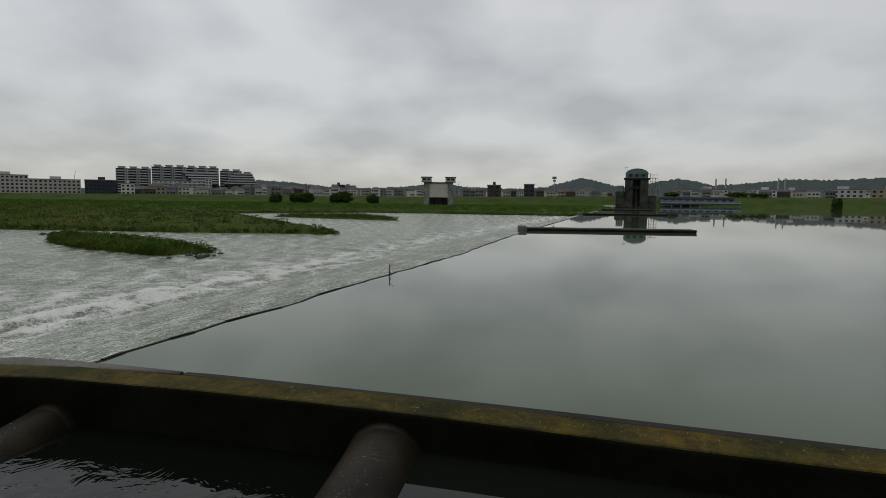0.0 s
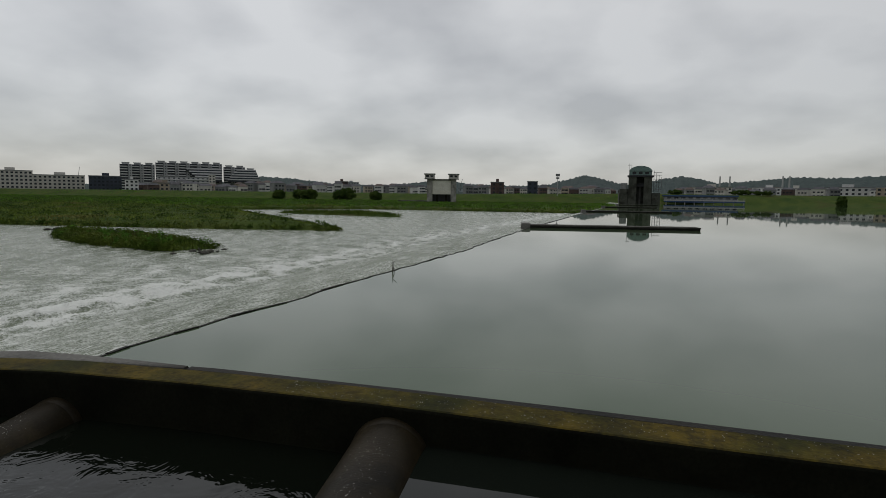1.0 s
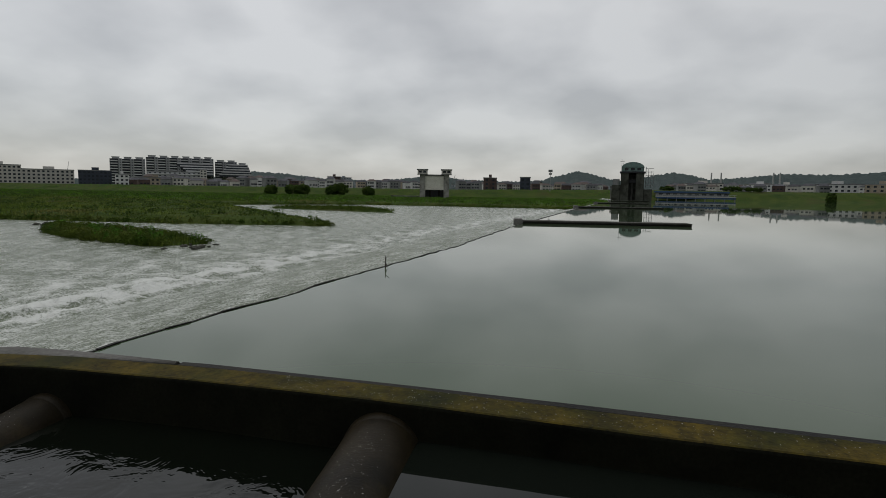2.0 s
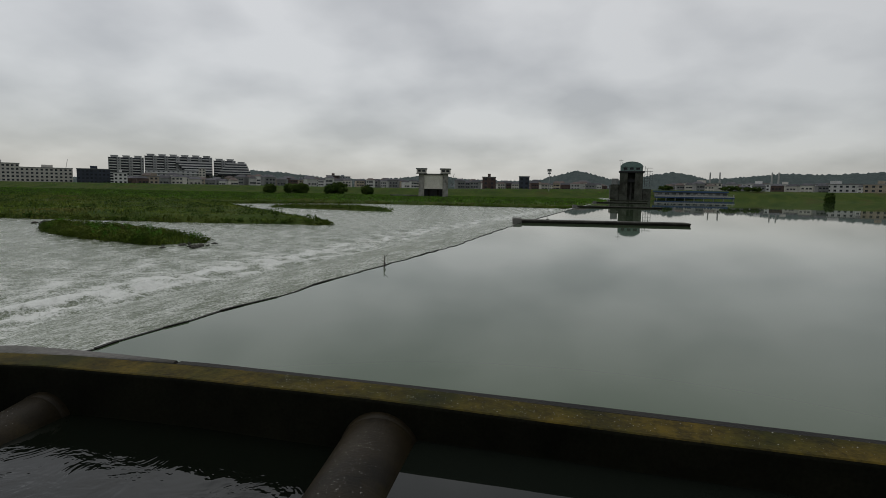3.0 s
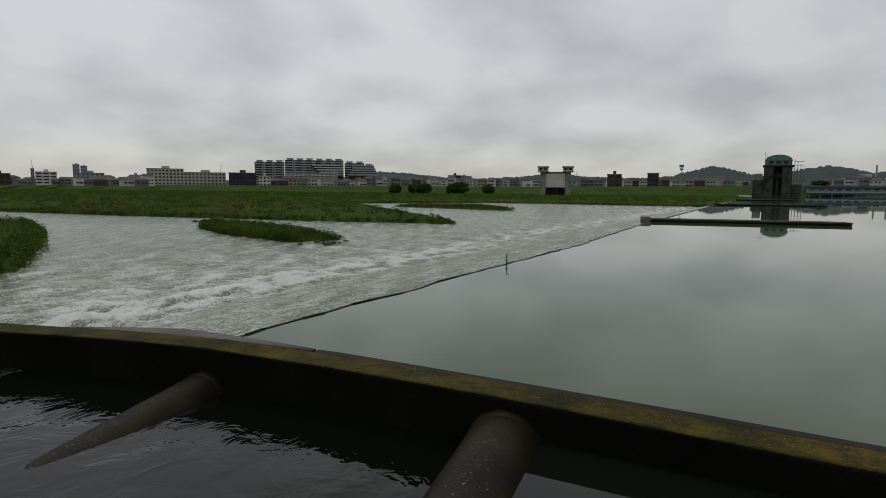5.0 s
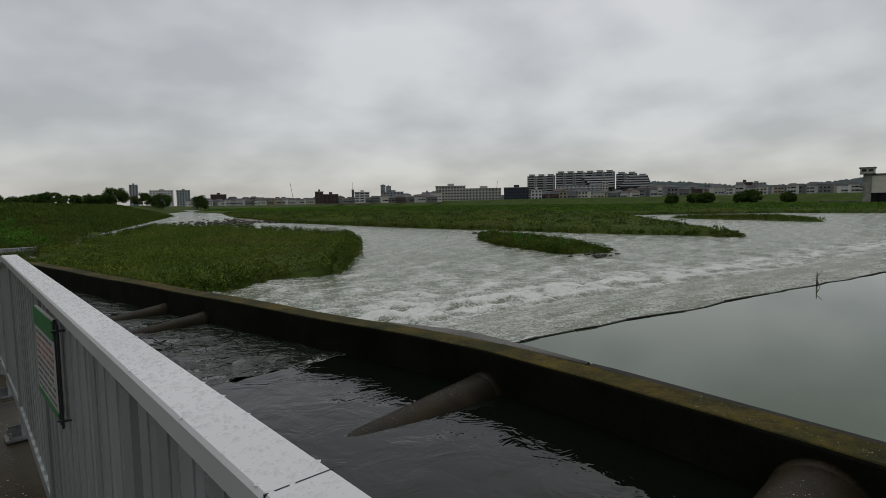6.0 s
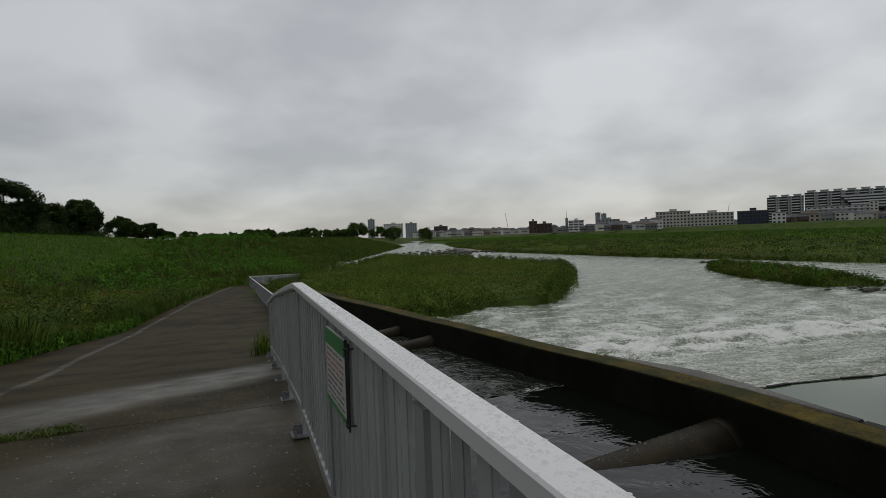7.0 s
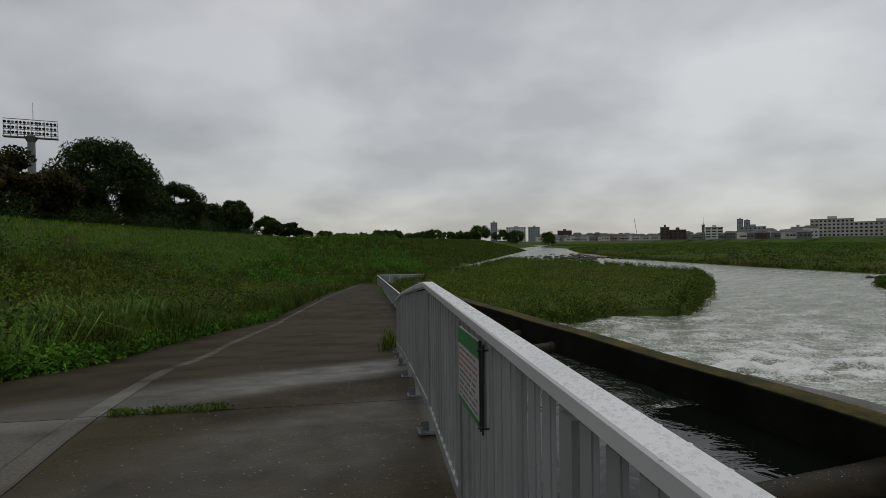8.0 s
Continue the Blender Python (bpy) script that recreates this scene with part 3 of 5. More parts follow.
rng = random.Random(4)
weir = thing("weir", "long low concrete weir with a dark broken lip", "weir")
x, off = 8.6, 0.0
while x < 56:
    n = x + rng.uniform(0.5, 1.3)
    off2 = rng.uniform(-0.09, 0.10)
    ya, yb = float(crest_y(x)) + off, float(crest_y(n)) + off2
    w, h = rng.uniform(0.05, 0.08), rng.uniform(-0.005, 0.015)
    bm = bmesh.new()
    low = [(x, ya, -2.4), (n - 0.02, yb, -2.4), (n - 0.02, yb + w, -2.4), (x, ya + w, -2.4)]
    bot = [bm.verts.new(p) for p in low]
    top = [bm.verts.new((p[0], p[1], POOL + 0.015 + h)) for p in low]
    for i in range(4):
        bm.faces.new((bot[i], bot[(i + 1) % 4], top[(i + 1) % 4], top[i]))
    bm.faces.new(top)
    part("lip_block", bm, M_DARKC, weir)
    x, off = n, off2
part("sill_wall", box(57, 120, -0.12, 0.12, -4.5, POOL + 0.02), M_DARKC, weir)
bpy.data.objects["sill_wall"].matrix_world = Matrix.Translation((57, -0.2, 0)) @ pose(0, 0, 0, 0, 0, -9.8) @ Matrix.Translation((-57, 0, 0))

branch = thing("driftwood_branch", "bare grey branch caught on the weir lip", "driftwood")
bm = rod((21.5, 5.15, POOL), (21.7, 5.2, POOL + 0.45), 0.03, 0.012, 6)
add_rod(bm, (21.55, 5.15, POOL + 0.2), (21.2, 5.0, POOL + 0.02), 0.02, 0.01, 5)
add_rod(bm, (21.62, 5.18, POOL + 0.3), (21.95, 5.1, POOL + 0.5), 0.015, 0.006, 5)
part("stem", bm, M_BARK, branch)


M_DECK = surface("dark_weathered_deck", (0.03, 0.029, 0.024), (0.085, 0.082, 0.07), 0.8, 0.8, 0.3, 20, spec=0.15)


def pier(x, y, length, name="weir_pier"):
    t = thing(name, "long low grey concrete pier standing in the water", "pier", "weir piers")
    part("deck", box(-1.0, 1.0, -length, 0.05, 0.14, 0.28, 0.03), M_DECK, t)
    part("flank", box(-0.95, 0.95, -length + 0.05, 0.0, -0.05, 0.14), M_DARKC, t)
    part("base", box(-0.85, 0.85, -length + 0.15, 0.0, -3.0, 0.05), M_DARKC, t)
    part("end_block", box(-1.02, 1.02, 0.0, 0.85, -1.5, 0.42, 0.04), M_CONC, t, "pale concrete end block")
    t.matrix_world = Matrix.Translation((x, y, POOL)) @ pose(0, 0, 0, 0, 0, 3)
    return t


pier(56.2, 0.2, 15.8)
pier(120, -10.5, 17)
pier(177, -21, 15)
pier(235, -33, 15)

# ---- path ----
def strip_x(y):
    return float(np.interp(y, (-30, 4, 5.6, 10, 16, 28, 45, 70), (-1.2, -2.2, -2.5, -3.15, -3.5, -3.6, -2.4, 0.5)))


path = thing("path", "wet brown-grey concrete river path laid in slabs", "path")
path["kind"] = "structure"
joints = [-30, -21.5, -17, -12.5, -8, -3.55, 0.95, 5.42, 9.95, 14.5, 19, 23.5, 28, 34, 40, 47, 54, 62, 70]


def slab_part(name, left, right, y0, y1, lift, material):
    rings = []
    for y in np.linspace(y0 + 0.009, y1 - 0.009, 6):
        z, a, b = float(path_z(y)) + lift, left(y), right(y)
        rings.append([(a, y, z - 0.3), (a, y, z - 0.012), (a + 0.012, y, z), (b - 0.012, y, z), (b, y, z - 0.012), (b, y, z - 0.3)])
    return sweep(name, rings, material, path)


for y0, y1 in zip(joints, joints[1:]):
    slab_part("slab", lambda y: strip_x(y) + 0.2, lambda y: float(path_right(y)) + 0.04, y0, y1, 0.0, M_PATH)
    slab_part("edge_strip", lambda y: strip_x(y), lambda y: strip_x(y) + 0.19, y0, y1, 0.006, M_STRIP)
    if y1 < 65:
        slab_part("side_slab", lambda y: min(float(path_left(y)), strip_x(y) - 0.1), lambda y: strip_x(y) - 0.01, y0, y1, -0.004, M_STRIP if y1 < 6 else M_PATH)
base = sweep("path_bed", [[(float(path_left(y)) + 0.05, y, float(path_z(y)) - 0.5), (float(path_left(y)) + 0.05, y, float(path_z(y)) - 0.03), (float(path_right(y)), y, float(path_z(y)) - 0.03), (float(path_right(y)), y, float(path_z(y)) - 0.5)] for y in np.arange(-30, 70.1, 0.8)], M_DARKC, path)


# ---- railing ----
def rail_x(y):
    return float(np.interp(y, (-6, 0.6, 4.27, 12, 27, 70), (0.265, 0.453, 0.557, 0.86, 2.2, 2.6)))


def railing(name, y0, y1, label, first_post):
    t = thing(name, label, "railing", "path railings")
    n = max(2, int((y1 - y0) / 0.4))
    yy = np.linspace(y0, y1, n + 1)
    rings, low = [], []
    for y in yy:
        cx, z = rail_x(y), float(path_z(y)) + 1.1
        rings.append([(cx - 0.036, y, z - 0.040), (cx - 0.038, y, z - 0.006), (cx - 0.034, y, z), (cx + 0.037, y, z), (cx + 0.041, y, z - 0.006), (cx + 0.040, y, z - 0.040)])
        low.append([(cx - 0.02, y, z - 0.96), (cx - 0.02, y, z - 0.9), (cx + 0.02, y, z - 0.9), (cx + 0.02, y, z - 0.96)])
    sweep("top_rail", rings, M_RAIL, t)
    sweep("bottom_rail", low, M_SLAT, t)
    y = y0 + 0.06
    bm = box(-0.008, 0.008, -0.031, 0.031, 0.16, 1.035, 0.003)
    first = part("slat", bm, M_SLAT, t)
    first.location = (rail_x(y), y, float(path_z(y)))
    y += 0.127
    while y < y1 - 0.03:
        o = new("slat", first.data)
        o.parent = t
        o.location = (rail_x(y), y, float(path_z(y)))
        y += 0.127 if y1 < 15 else 0.3
    y = first_post
    while y < y1:
        z = float(path_z(y))
        bm = box(-0.03, 0.03, -0.035, 0.035, 0.0, 1.03)
        post = part("post", bm, M_SLAT, t)
        post.location = (rail_x(y) + 0.01, y, z)
        bm = box(-0.11, 0.06, -0.07, 0.07, 0.0, 0.014)
        add_box(bm, -0.09, -0.03, -0.005, 0.005, 0.014, 0.08)
        bp = part("base_plate", bm, M_STEEL, post, "galvanised base plate with bolts")
        for bx, by in ((-0.085, -0.045), (-0.085, 0.045)):
            b = part("bolt", rod((bx, by, 0.012), (bx, by, 0.05), 0.01, None, 6), M_STEEL, post)
        y += 1.5
    return t


railing("railing", -5.9 + 0.03, 4.27, "silver grey slatted metal railing wet with rain", -4.87)
railing("railing", 4.28, 12.4, "silver grey slatted railing sloping down beside the path", 5.63)
railing("railing", 22.0, 70.0, "low grey railing farther down the path", 22.5)


# ---- plants ----


def tri_mesh(name, co, tris, material, parent=None):
    me = bpy.data.meshes.new(name)
    n = len(tris)
    me.vertices.add(len(co))
    me.vertices.foreach_set("co", np.asarray(co, np.float32).ravel())
    me.loops.add(n * 3)
    me.loops.foreach_set("vertex_index", np.asarray(tris, np.int32).ravel())
    me.polygons.add(n)
    me.polygons.foreach_set("loop_start", np.arange(0, n * 3, 3, dtype=np.int32))
    me.polygons.foreach_set("loop_total", np.full(n, 3, dtype=np.int32))
    me.update(calc_edges=True)
    me.materials.append(material)
    ob = new(name, me)
    if parent is not None:
        ob.parent = parent
    return ob


def blades(name, x, y, z, per, height, width, spread, droop, material, seed, label, category="grass"):
    """Tufts of bent blades at the given places, as one object."""
    g = np.random.RandomState(seed)
    n = len(x) * per
    tall = np.repeat(height * np.ones(len(x)) * (0.6 + 0.8 * g.rand(len(x))), per) * (0.55 + 0.65 * g.rand(n))
    bx = np.repeat(x, per) + g.normal(0, spread, n)
    by = np.repeat(y, per) + g.normal(0, spread, n)
    bz = np.repeat(z, per) - 0.05
    a = g.rand(n) * 6.283
    lx, ly = np.cos(a), np.sin(a)
    lean = droop * (0.3 + g.rand(n))
    w = width * (0.6 + 0.8 * g.rand(n))
    b = g.rand(n) * 6.283
    wx, wy = np.cos(b) * w / 2, np.sin(b) * w / 2
    P = np.empty((n, 5, 3))
    P[:, 0] = np.stack([bx - wx, by - wy, bz], -1)
    P[:, 1] = np.stack([bx + wx, by + wy, bz], -1)
    mx, my, mz = bx + lx * lean * tall * 0.3, by + ly * lean * tall * 0.3, bz + tall * 0.62
    P[:, 2] = np.stack([mx - wx * 0.8, my - wy * 0.8, mz], -1)
    P[:, 3] = np.stack([mx + wx * 0.8, my + wy * 0.8, mz], -1)
    P[:, 4] = np.stack([bx + lx * lean * tall, by + ly * lean * tall, bz + tall * (1 - 0.35 * lean)], -1)
    k = np.arange(n)[:, None] * 5
    T = np.concatenate([k + [0, 1, 3], k + [0, 3, 2], k + [2, 3, 4]], 1).reshape(-1, 3)
    return tagged(tri_mesh(name, P.reshape(-1, 3), T, material), label, category, kind="stuff")


def leaf_cards(cx, cy, cz, size, g):
    """Small kite-shaped leaves with random turns, two triangles each."""
    n = len(cx)
    u = g.normal(size=(n, 3))
    u /= np.linalg.norm(u, axis=1)[:, None]
    v = np.cross(u, g.normal(size=(n, 3)))
    v /= np.linalg.norm(v, axis=1)[:, None]
    s = (size * (0.6 + 0.8 * g.rand(n)))[:, None]
    c = np.stack([cx, cy, cz], -1)
    P = np.stack([c - u * s, c + v * s * 0.42, c + u * s, c - v * s * 0.42], 1)
    k = np.arange(n)[:, None] * 4
    return P.reshape(-1, 3), np.concatenate([k + [0, 1, 2], k + [0, 2, 3]], 1).reshape(-1, 3)


def leafy(name, x, y, z, per, height, radius, size, material, seed, label, category="weeds"):
    g = np.random.RandomState(seed)
    n = len(x) * per
    up = g.rand(n) ** 0.7
    h = np.repeat(height * np.ones(len(x)) * (0.5 + 0.8 * g.rand(len(x))), per)
    r = radius * np.sqrt(g.rand(n)) * (1.1 - 0.5 * up)
    a = g.rand(n) * 6.283
    co, tr = leaf_cards(np.repeat(x, per) + r * np.cos(a), np.repeat(y, per) + r * np.sin(a), np.repeat(z, per) + h * up, size, g)
    return tagged(tri_mesh(name, co, tr, material), label, category, kind="stuff")


def scatter(poly, x0, x1, y0, y1, n, seed, margin=0.3):
    g = np.random.RandomState(seed)
    x, y = x0 + (x1 - x0) * g.rand(n), y0 + (y1 - y0) * g.rand(n)
    k = inside(poly, x, y) > margin
    x, y = x[k], y[k]
    return x, y, ground_z(x, y)


M_ARCH = foliage("arching_leaves", (0.060, 0.135, 0.016), (0.120, 0.215, 0.038), 0.6)
M_YELLOW = foliage("yellow_petals", (0.45, 0.30, 0.01), (0.55, 0.40, 0.02), 2.0)
M_OLIVE = foliage("olive_weeds", (0.066, 0.108, 0.012), (0.120, 0.142, 0.020), 0.5)
M_DRY = foliage("dry_stalks", (0.06, 0.042, 0.02), (0.14, 0.10, 0.05), 0.5)
M_BUSH = foliage("bush_leaves", (0.030, 0.066, 0.012), (0.078, 0.118, 0.024), 0.25)
# tall weeds between path and levee
g = np.random.RandomState(11)
n = 13000
y = 1.0 + 44 * g.rand(n) ** 1.25
x = path_left(y) - 0.15 - 13 * g.rand(n) ** 1.35
z = ground_z(x, y)
lumps = np.clip(0.55 + 0.75 * ripple(x, y, 0.8, 71, 2), 0.15, 1.4)
blades("tall_grass", x, y, z, 11, 1.5 * lumps, 0.022, 0.10, 0.85, M_GRASS, 12, "tall dark green wild grass beside the path")
n = 5200
y = 1.0 + 30 * g.rand(n) ** 1.3
x = path_left(y) - 0.05 - 9 * g.rand(n) ** 2.0
leafy("broad_weeds", x, y, ground_z(x, y), 16, 0.42, 0.22, 0.055, M_WEED, 14, "broad-leaved green weeds at the path edge")
n = 420
y = 3.5 + 18 * g.rand(n) ** 1.2
x = path_left(y) - 0.7 - 4.5 * g.rand(n)
blades("broad_reeds", x, y, ground_z(x, y), 12, 1.2, 0.026, 0.10, 1.25, M_ARCH, 15, "clumps of broad arching reed leaves")


def arching(name, x, y, z, per, length, width, material, seed, label, category="reeds"):
    """Clumps of long leaves that rise, arch over and hang, each a tapering strip of five pieces."""
    g = np.random.RandomState(seed)
    n = len(x) * per
    L = np.repeat(length * (0.6 + 0.6 * g.rand(len(x))), per) * (0.6 + 0.5 * g.rand(n))
    a = g.rand(n) * 6.283
    dx, dy = np.cos(a), np.sin(a)
    bx, by, bz = np.repeat(x, per) + g.normal(0, 0.08, n), np.repeat(y, per) + g.normal(0, 0.08, n), np.repeat(z, per) - 0.03
    w = width * (0.6 + 0.7 * g.rand(n))
    bend = 0.35 + 0.6 * g.rand(n)
    P = np.empty((n, 12, 3))
    for k in range(6):
        q = k / 5
        out = L * bend * (0.25 * q + 0.65 * q ** 2.2)
        up = L * (1.12 * q - (0.25 + 0.55 * bend) * q ** 2.4)
        half = w * (1 - 0.92 * q ** 1.5) / 2
        cx, cy = bx + dx * out, by + dy * out
        P[:, 2 * k] = np.stack([cx - dy * half, cy + dx * half, bz + up], -1)
        P[:, 2 * k + 1] = np.stack([cx + dy * half, cy - dx * half, bz + up], -1)
    i = np.arange(n)[:, None] * 12
    T = np.concatenate([np.concatenate([i + [2 * k, 2 * k + 1, 2 * k + 3], i + [2 * k, 2 * k + 3, 2 * k + 2]], 1) for k in range(5)], 1).reshape(-1, 3)
    return tagged(tri_mesh(name, P.reshape(-1, 3), T, material), label, category, kind="stuff")


n = 620
y = 5.0 + 15 * g.rand(n) ** 1.2
x = path_left(y) - 0.9 - 6.5 * g.rand(n)
k = ripple(x, y, 0.55, 91, 2) > -0.1
x, y = x[k], y[k]
arching("arching_reeds", x, y, ground_z(x, y) + 0.4, 14, 1.6, 0.045, M_ARCH, 92, "bright green arching reed clumps beside the path")
n = 1500
y = 14 + 32 * g.rand(n)
x = path_left(y) - 1.2 - 9 * g.rand(n)
k = ripple(x, y, 0.22, 93, 2) > 0.05
leafy("golden_weeds", x[k], y[k], ground_z(x[k], y[k]) + 0.3, 30, 1.0, 0.5, 0.06, M_OLIVE, 94, "tall yellowish green weeds in the bank grass")
for n, per, tall, wide, size, mat_, seed, lab in (
    (230, 150, 1.15, 0.85, 0.075, M_BUSH, 96, "rounded green bushes standing in the bank grass"),
    (130, 120, 0.8, 0.6, 0.065, M_WEED, 97, "fresh green leafy mounds in the bank grass"),
    (90, 110, 1.3, 0.5, 0.05, M_DRY, 98, "brownish seed heads among the bank weeds"),
):
    y = 9 + 46 * g.rand(n) ** 1.2
    x = path_left(y) - 0.9 - 13 * g.rand(n) ** 1.2
    leafy("bank_mounds", x, y, ground_z(x, y) + 0.15, per, tall * (0.5 + 0.8 * g.rand(n)), wide, size, mat_, seed, lab, "shrubs")
n = 420
y = 40 + 85 * g.rand(n)
x = np.interp(y, (0, 60, 90, 184), (-23, -22, -19.5, -15)) - 2.5 - 5 * g.rand(n)
leafy("levee_shrubs", x, y, ground_z(x, y), 110, 1.9, 1.1, 0.12, M_LEAF, 95, "dark shrubs under the trees on the levee", "shrubs")
n = 260
y = 3.0 + 28 * g.rand(n)
x = path_left(y) - 1.2 - 9 * g.rand(n)
blades("dry_stalks", x, y, ground_z(x, y), 5, 1.25, 0.014, 0.12, 0.35, M_DRY, 16, "dry brown stalks among the tall grass")
n = 2600
y = 3.0 + 40 * g.rand(n)
x = path_left(y) - 0.8 - 12 * g.rand(n)
leafy("bushy_weeds", x, y, ground_z(x, y), 26, 1.0 * np.clip(0.5 + 0.8 * ripple(x, y, 0.6, 73, 2), 0.1, 1.5), 0.4, 0.06, M_GRASS, 38, "dark bushy weeds among the tall grass")
n = 2600
y = -14 + 16 * g.rand(n)
x = path_left(y) - 0.15 - 9 * g.rand(n)
blades("upstream_grass", x, y, ground_z(x, y), 9, 0.6, 0.02, 0.12, 0.8, M_GRASS, 46, "dark wild grass beside the upstream path")
# levee slope
n = 26000
y = 2 + 170 * g.rand(n) ** 1.3
x = np.interp(y, (0, 60, 90, 184), (-23, -22, -19.5, -15)) + 15 * g.rand(n) ** 0.8 - 3.0
x = np.minimum(x, path_left(np.minimum(y, 65)) - 6)
blades("levee_grass", x, y, ground_z(x, y), 7, 0.32, 0.03, 0.22, 0.6, M_LAWN, 17, "bright green mown grass on the levee slope")
# low land beyond the path
n = 20000
y = 34 + 190 * g.rand(n) ** 1.4
x = -12 + (np.interp(y, (33, 60, 80, 122, 282), (4, 5.5, 12, 24, 85)) + 11.6) * g.rand(n)
k = (inside(LAND["bank"], x, y) > 0.2) & ((y > 71) | (x < path_left(np.minimum(y, 70)) - 0.3))
x, y = x[k], y[k]
blades("bank_grass", x, y, ground_z(x, y), 8, 0.65, 0.05, 0.35, 0.9, M_GRASS, 18, "wild dark green grass on the low river bank")
n = 700
y = 36 + 160 * g.rand(n)
x = -13 + 24 * g.rand(n)
k = (inside(LAND["bank"], x, y) > 0.5) & ((y > 72) | (x < path_left(np.minimum(y, 70)) - 1))
leafy("bank_shrubs", x[k], y[k], ground_z(x[k], y[k]), 60, 1.2, 0.9, 0.14, M_WEED, 19, "low leafy shrubs on the river bank", "shrubs")
# islands
x, y, z = scatter(LAND["island"], 3, 56, 28, 168, 30000, 21, -0.15)
blades("island_grass", x, y, z, 9, 0.55 * np.clip(0.7 + 0.6 * ripple(x, y, 0.35, 75, 2), 0.2, 1.5), 0.035, 0.28, 0.95, M_REED, 22, "dense olive green grass covering the river island")
x, y, z = scatter(LAND["island"], 3, 56, 28, 168, 13000, 23, 0.0)
z = z + 0.25 * ripple(x, y, 0.5, 61)
leafy("island_weeds", x, y, z, 26, 0.85 * np.clip(0.55 + 0.9 * ripple(x, y, 0.45, 76, 2), 0.1, 1.7), 0.5, 0.085, M_REED, 24, "leafy weeds on the river island")
x, y, z = scatter(LAND["islet"], 40, 59, 26, 54, 5200, 25, -0.15)
blades("islet_grass", x, y, z, 9, 0.5, 0.04, 0.25, 0.9, M_GRASS, 26, "dark green grass on a small river island")
x, y, z = scatter(LAND["islet"], 40, 59, 26, 54, 420, 27, 0.1)
leafy("islet_weeds", x, y, z, 40, 0.65, 0.4, 0.1, M_WEED, 28, "leafy weeds on a small river island")
x, y, z = scatter(LAND["sliver"], 113, 153, 27, 63, 2500, 29, 0.1)
blades("sliver_grass", x, y, z, 7, 0.6, 0.08, 0.35, 0.6, M_GRASS, 30, "dark grass on a low gravel island")
n = 26000
y = -20 + 330 * g.rand(n)
x = 66 + 110 * g.rand(n) ** 1.5 + np.interp(y, (138, 190, 330), (0, 13, 60))
k = inside(LAND["main"], x, y) > 0.1
x, y = x[k], y[k]
blades("meadow_grass", x, y, ground_z(x, y), 8, 0.5 * np.clip(0.8 + 0.7 * ripple(x, y, 0.12, 90, 3), 0.25, 1.7), 0.10, 0.6, 1.2, M_REED, 31, "olive and brown meadow grass along the far bank")
n = 1500
y = -20 + 330 * g.rand(n)
x = 68 + 230 * g.rand(n) ** 1.2 + np.interp(y, (138, 190, 330), (0, 13, 60))
k = inside(LAND["main"], x, y) > 1
x, y = x[k], y[k]
leafy("meadow_shrubs", x, y, ground_z(x, y), 36, 0.8, 1.5, 0.20, M_BUSH, 32, "dark low shrubs dotted over the far meadow", "shrubs")
n = 26000
y = -200 + 800 * g.rand(n)
x = 150 + 225 * g.rand(n)
k = inside(LAND["main"], x, y) > 0.5
x, y = x[k], y[k]
blades("far_grass", x, y, ground_z(x, y), 6, 0.6, 0.22, 1.1, 0.8, M_LAWN, 37, "green grass on the far bank and levee")
# taller dark clumps along the shores
for key, box_, n, seed, h in (("island", (3, 50, 28, 132), 40000, 81, 0.85), ("islet", (40, 56, 25, 51), 7000, 82, 0.6), ("main", (60, 182, -20, 200), 90000, 83, 0.5)):
    x, y, z = scatter(LAND[key], *box_, n, seed, -0.25)
    k = (inside(LAND[key], x, y) < 1.3) & (ripple(x, y, 0.9, seed, 2) > -0.35)
    x, y, z = x[k][:4200], y[k][:4200], z[k][:4200]
    leafy("shore_weeds", x, y, np.maximum(z, LOW - 0.05), 22, h, 0.42, 0.085 if key != "main" else 0.13, M_GRASS, seed + 5, "dark leafy weeds along the shore")
n = 2600
y = 35 + 22 * g.rand(n)
x = path_right(y) + 0.3 + 7 * g.rand(n)
blades("canal_end_grass", x, y, ground_z(x, y), 8, 0.28, 0.04, 0.25, 0.8, M_GRASS, 39, "dark grass filling the end of the canal")
n = 60
y = 9 + 22 * g.rand(n)
x = path_left(y) - 1.0 - 6 * g.rand(n)
leafy("yellow_flowers", x, y, ground_z(x, y) + 0.75, 4, 0.3, 0.12, 0.03, M_YELLOW, 40, "small yellow wild flowers in the grass", "flowers")
n = 12000
y = 120 + 240 * g.rand(n)
x = np.interp(y, (80, 122, 282, 384), (12.5, 25, 86, 112)) - 45 * g.rand(n) ** 1.4
blades("downstream_grass", x, y, ground_z(x, y), 7, 0.6, 0.12, 0.6, 0.8, M_GRASS, 45, "dark grass on the downstream bank slope")
# a fringe of grass along the canal wall and in the path joints
y = np.linspace(25, 34, 260)
x = wall_in(y) + 0.7 + 1.6 * np.abs(np.sin(y * 37.1))
blades("wall_grass", x, y, np.maximum(ground_z(x, y), -2.4), 8, 0.75, 0.025, 0.16, 0.7, M_GRASS, 33, "green grass growing against the canal wall")
x = -2.15 + 1.0 * g.rand(70) ** 1.3
y = 5.42 + 0.03 * g.normal(size=70)
blades("joint_grass", x, y, path_z(y) + 0.02, 7, 0.09, 0.009, 0.03, 0.9, M_GRASS, 34, "small green grass tuft in a path joint")
leafy("joint_weed", x[:40], y[:40], path_z(y[:40]) + 0.02, 12, 0.05, 0.06, 0.014, M_GRASS, 35, "small weed growing from a path joint")
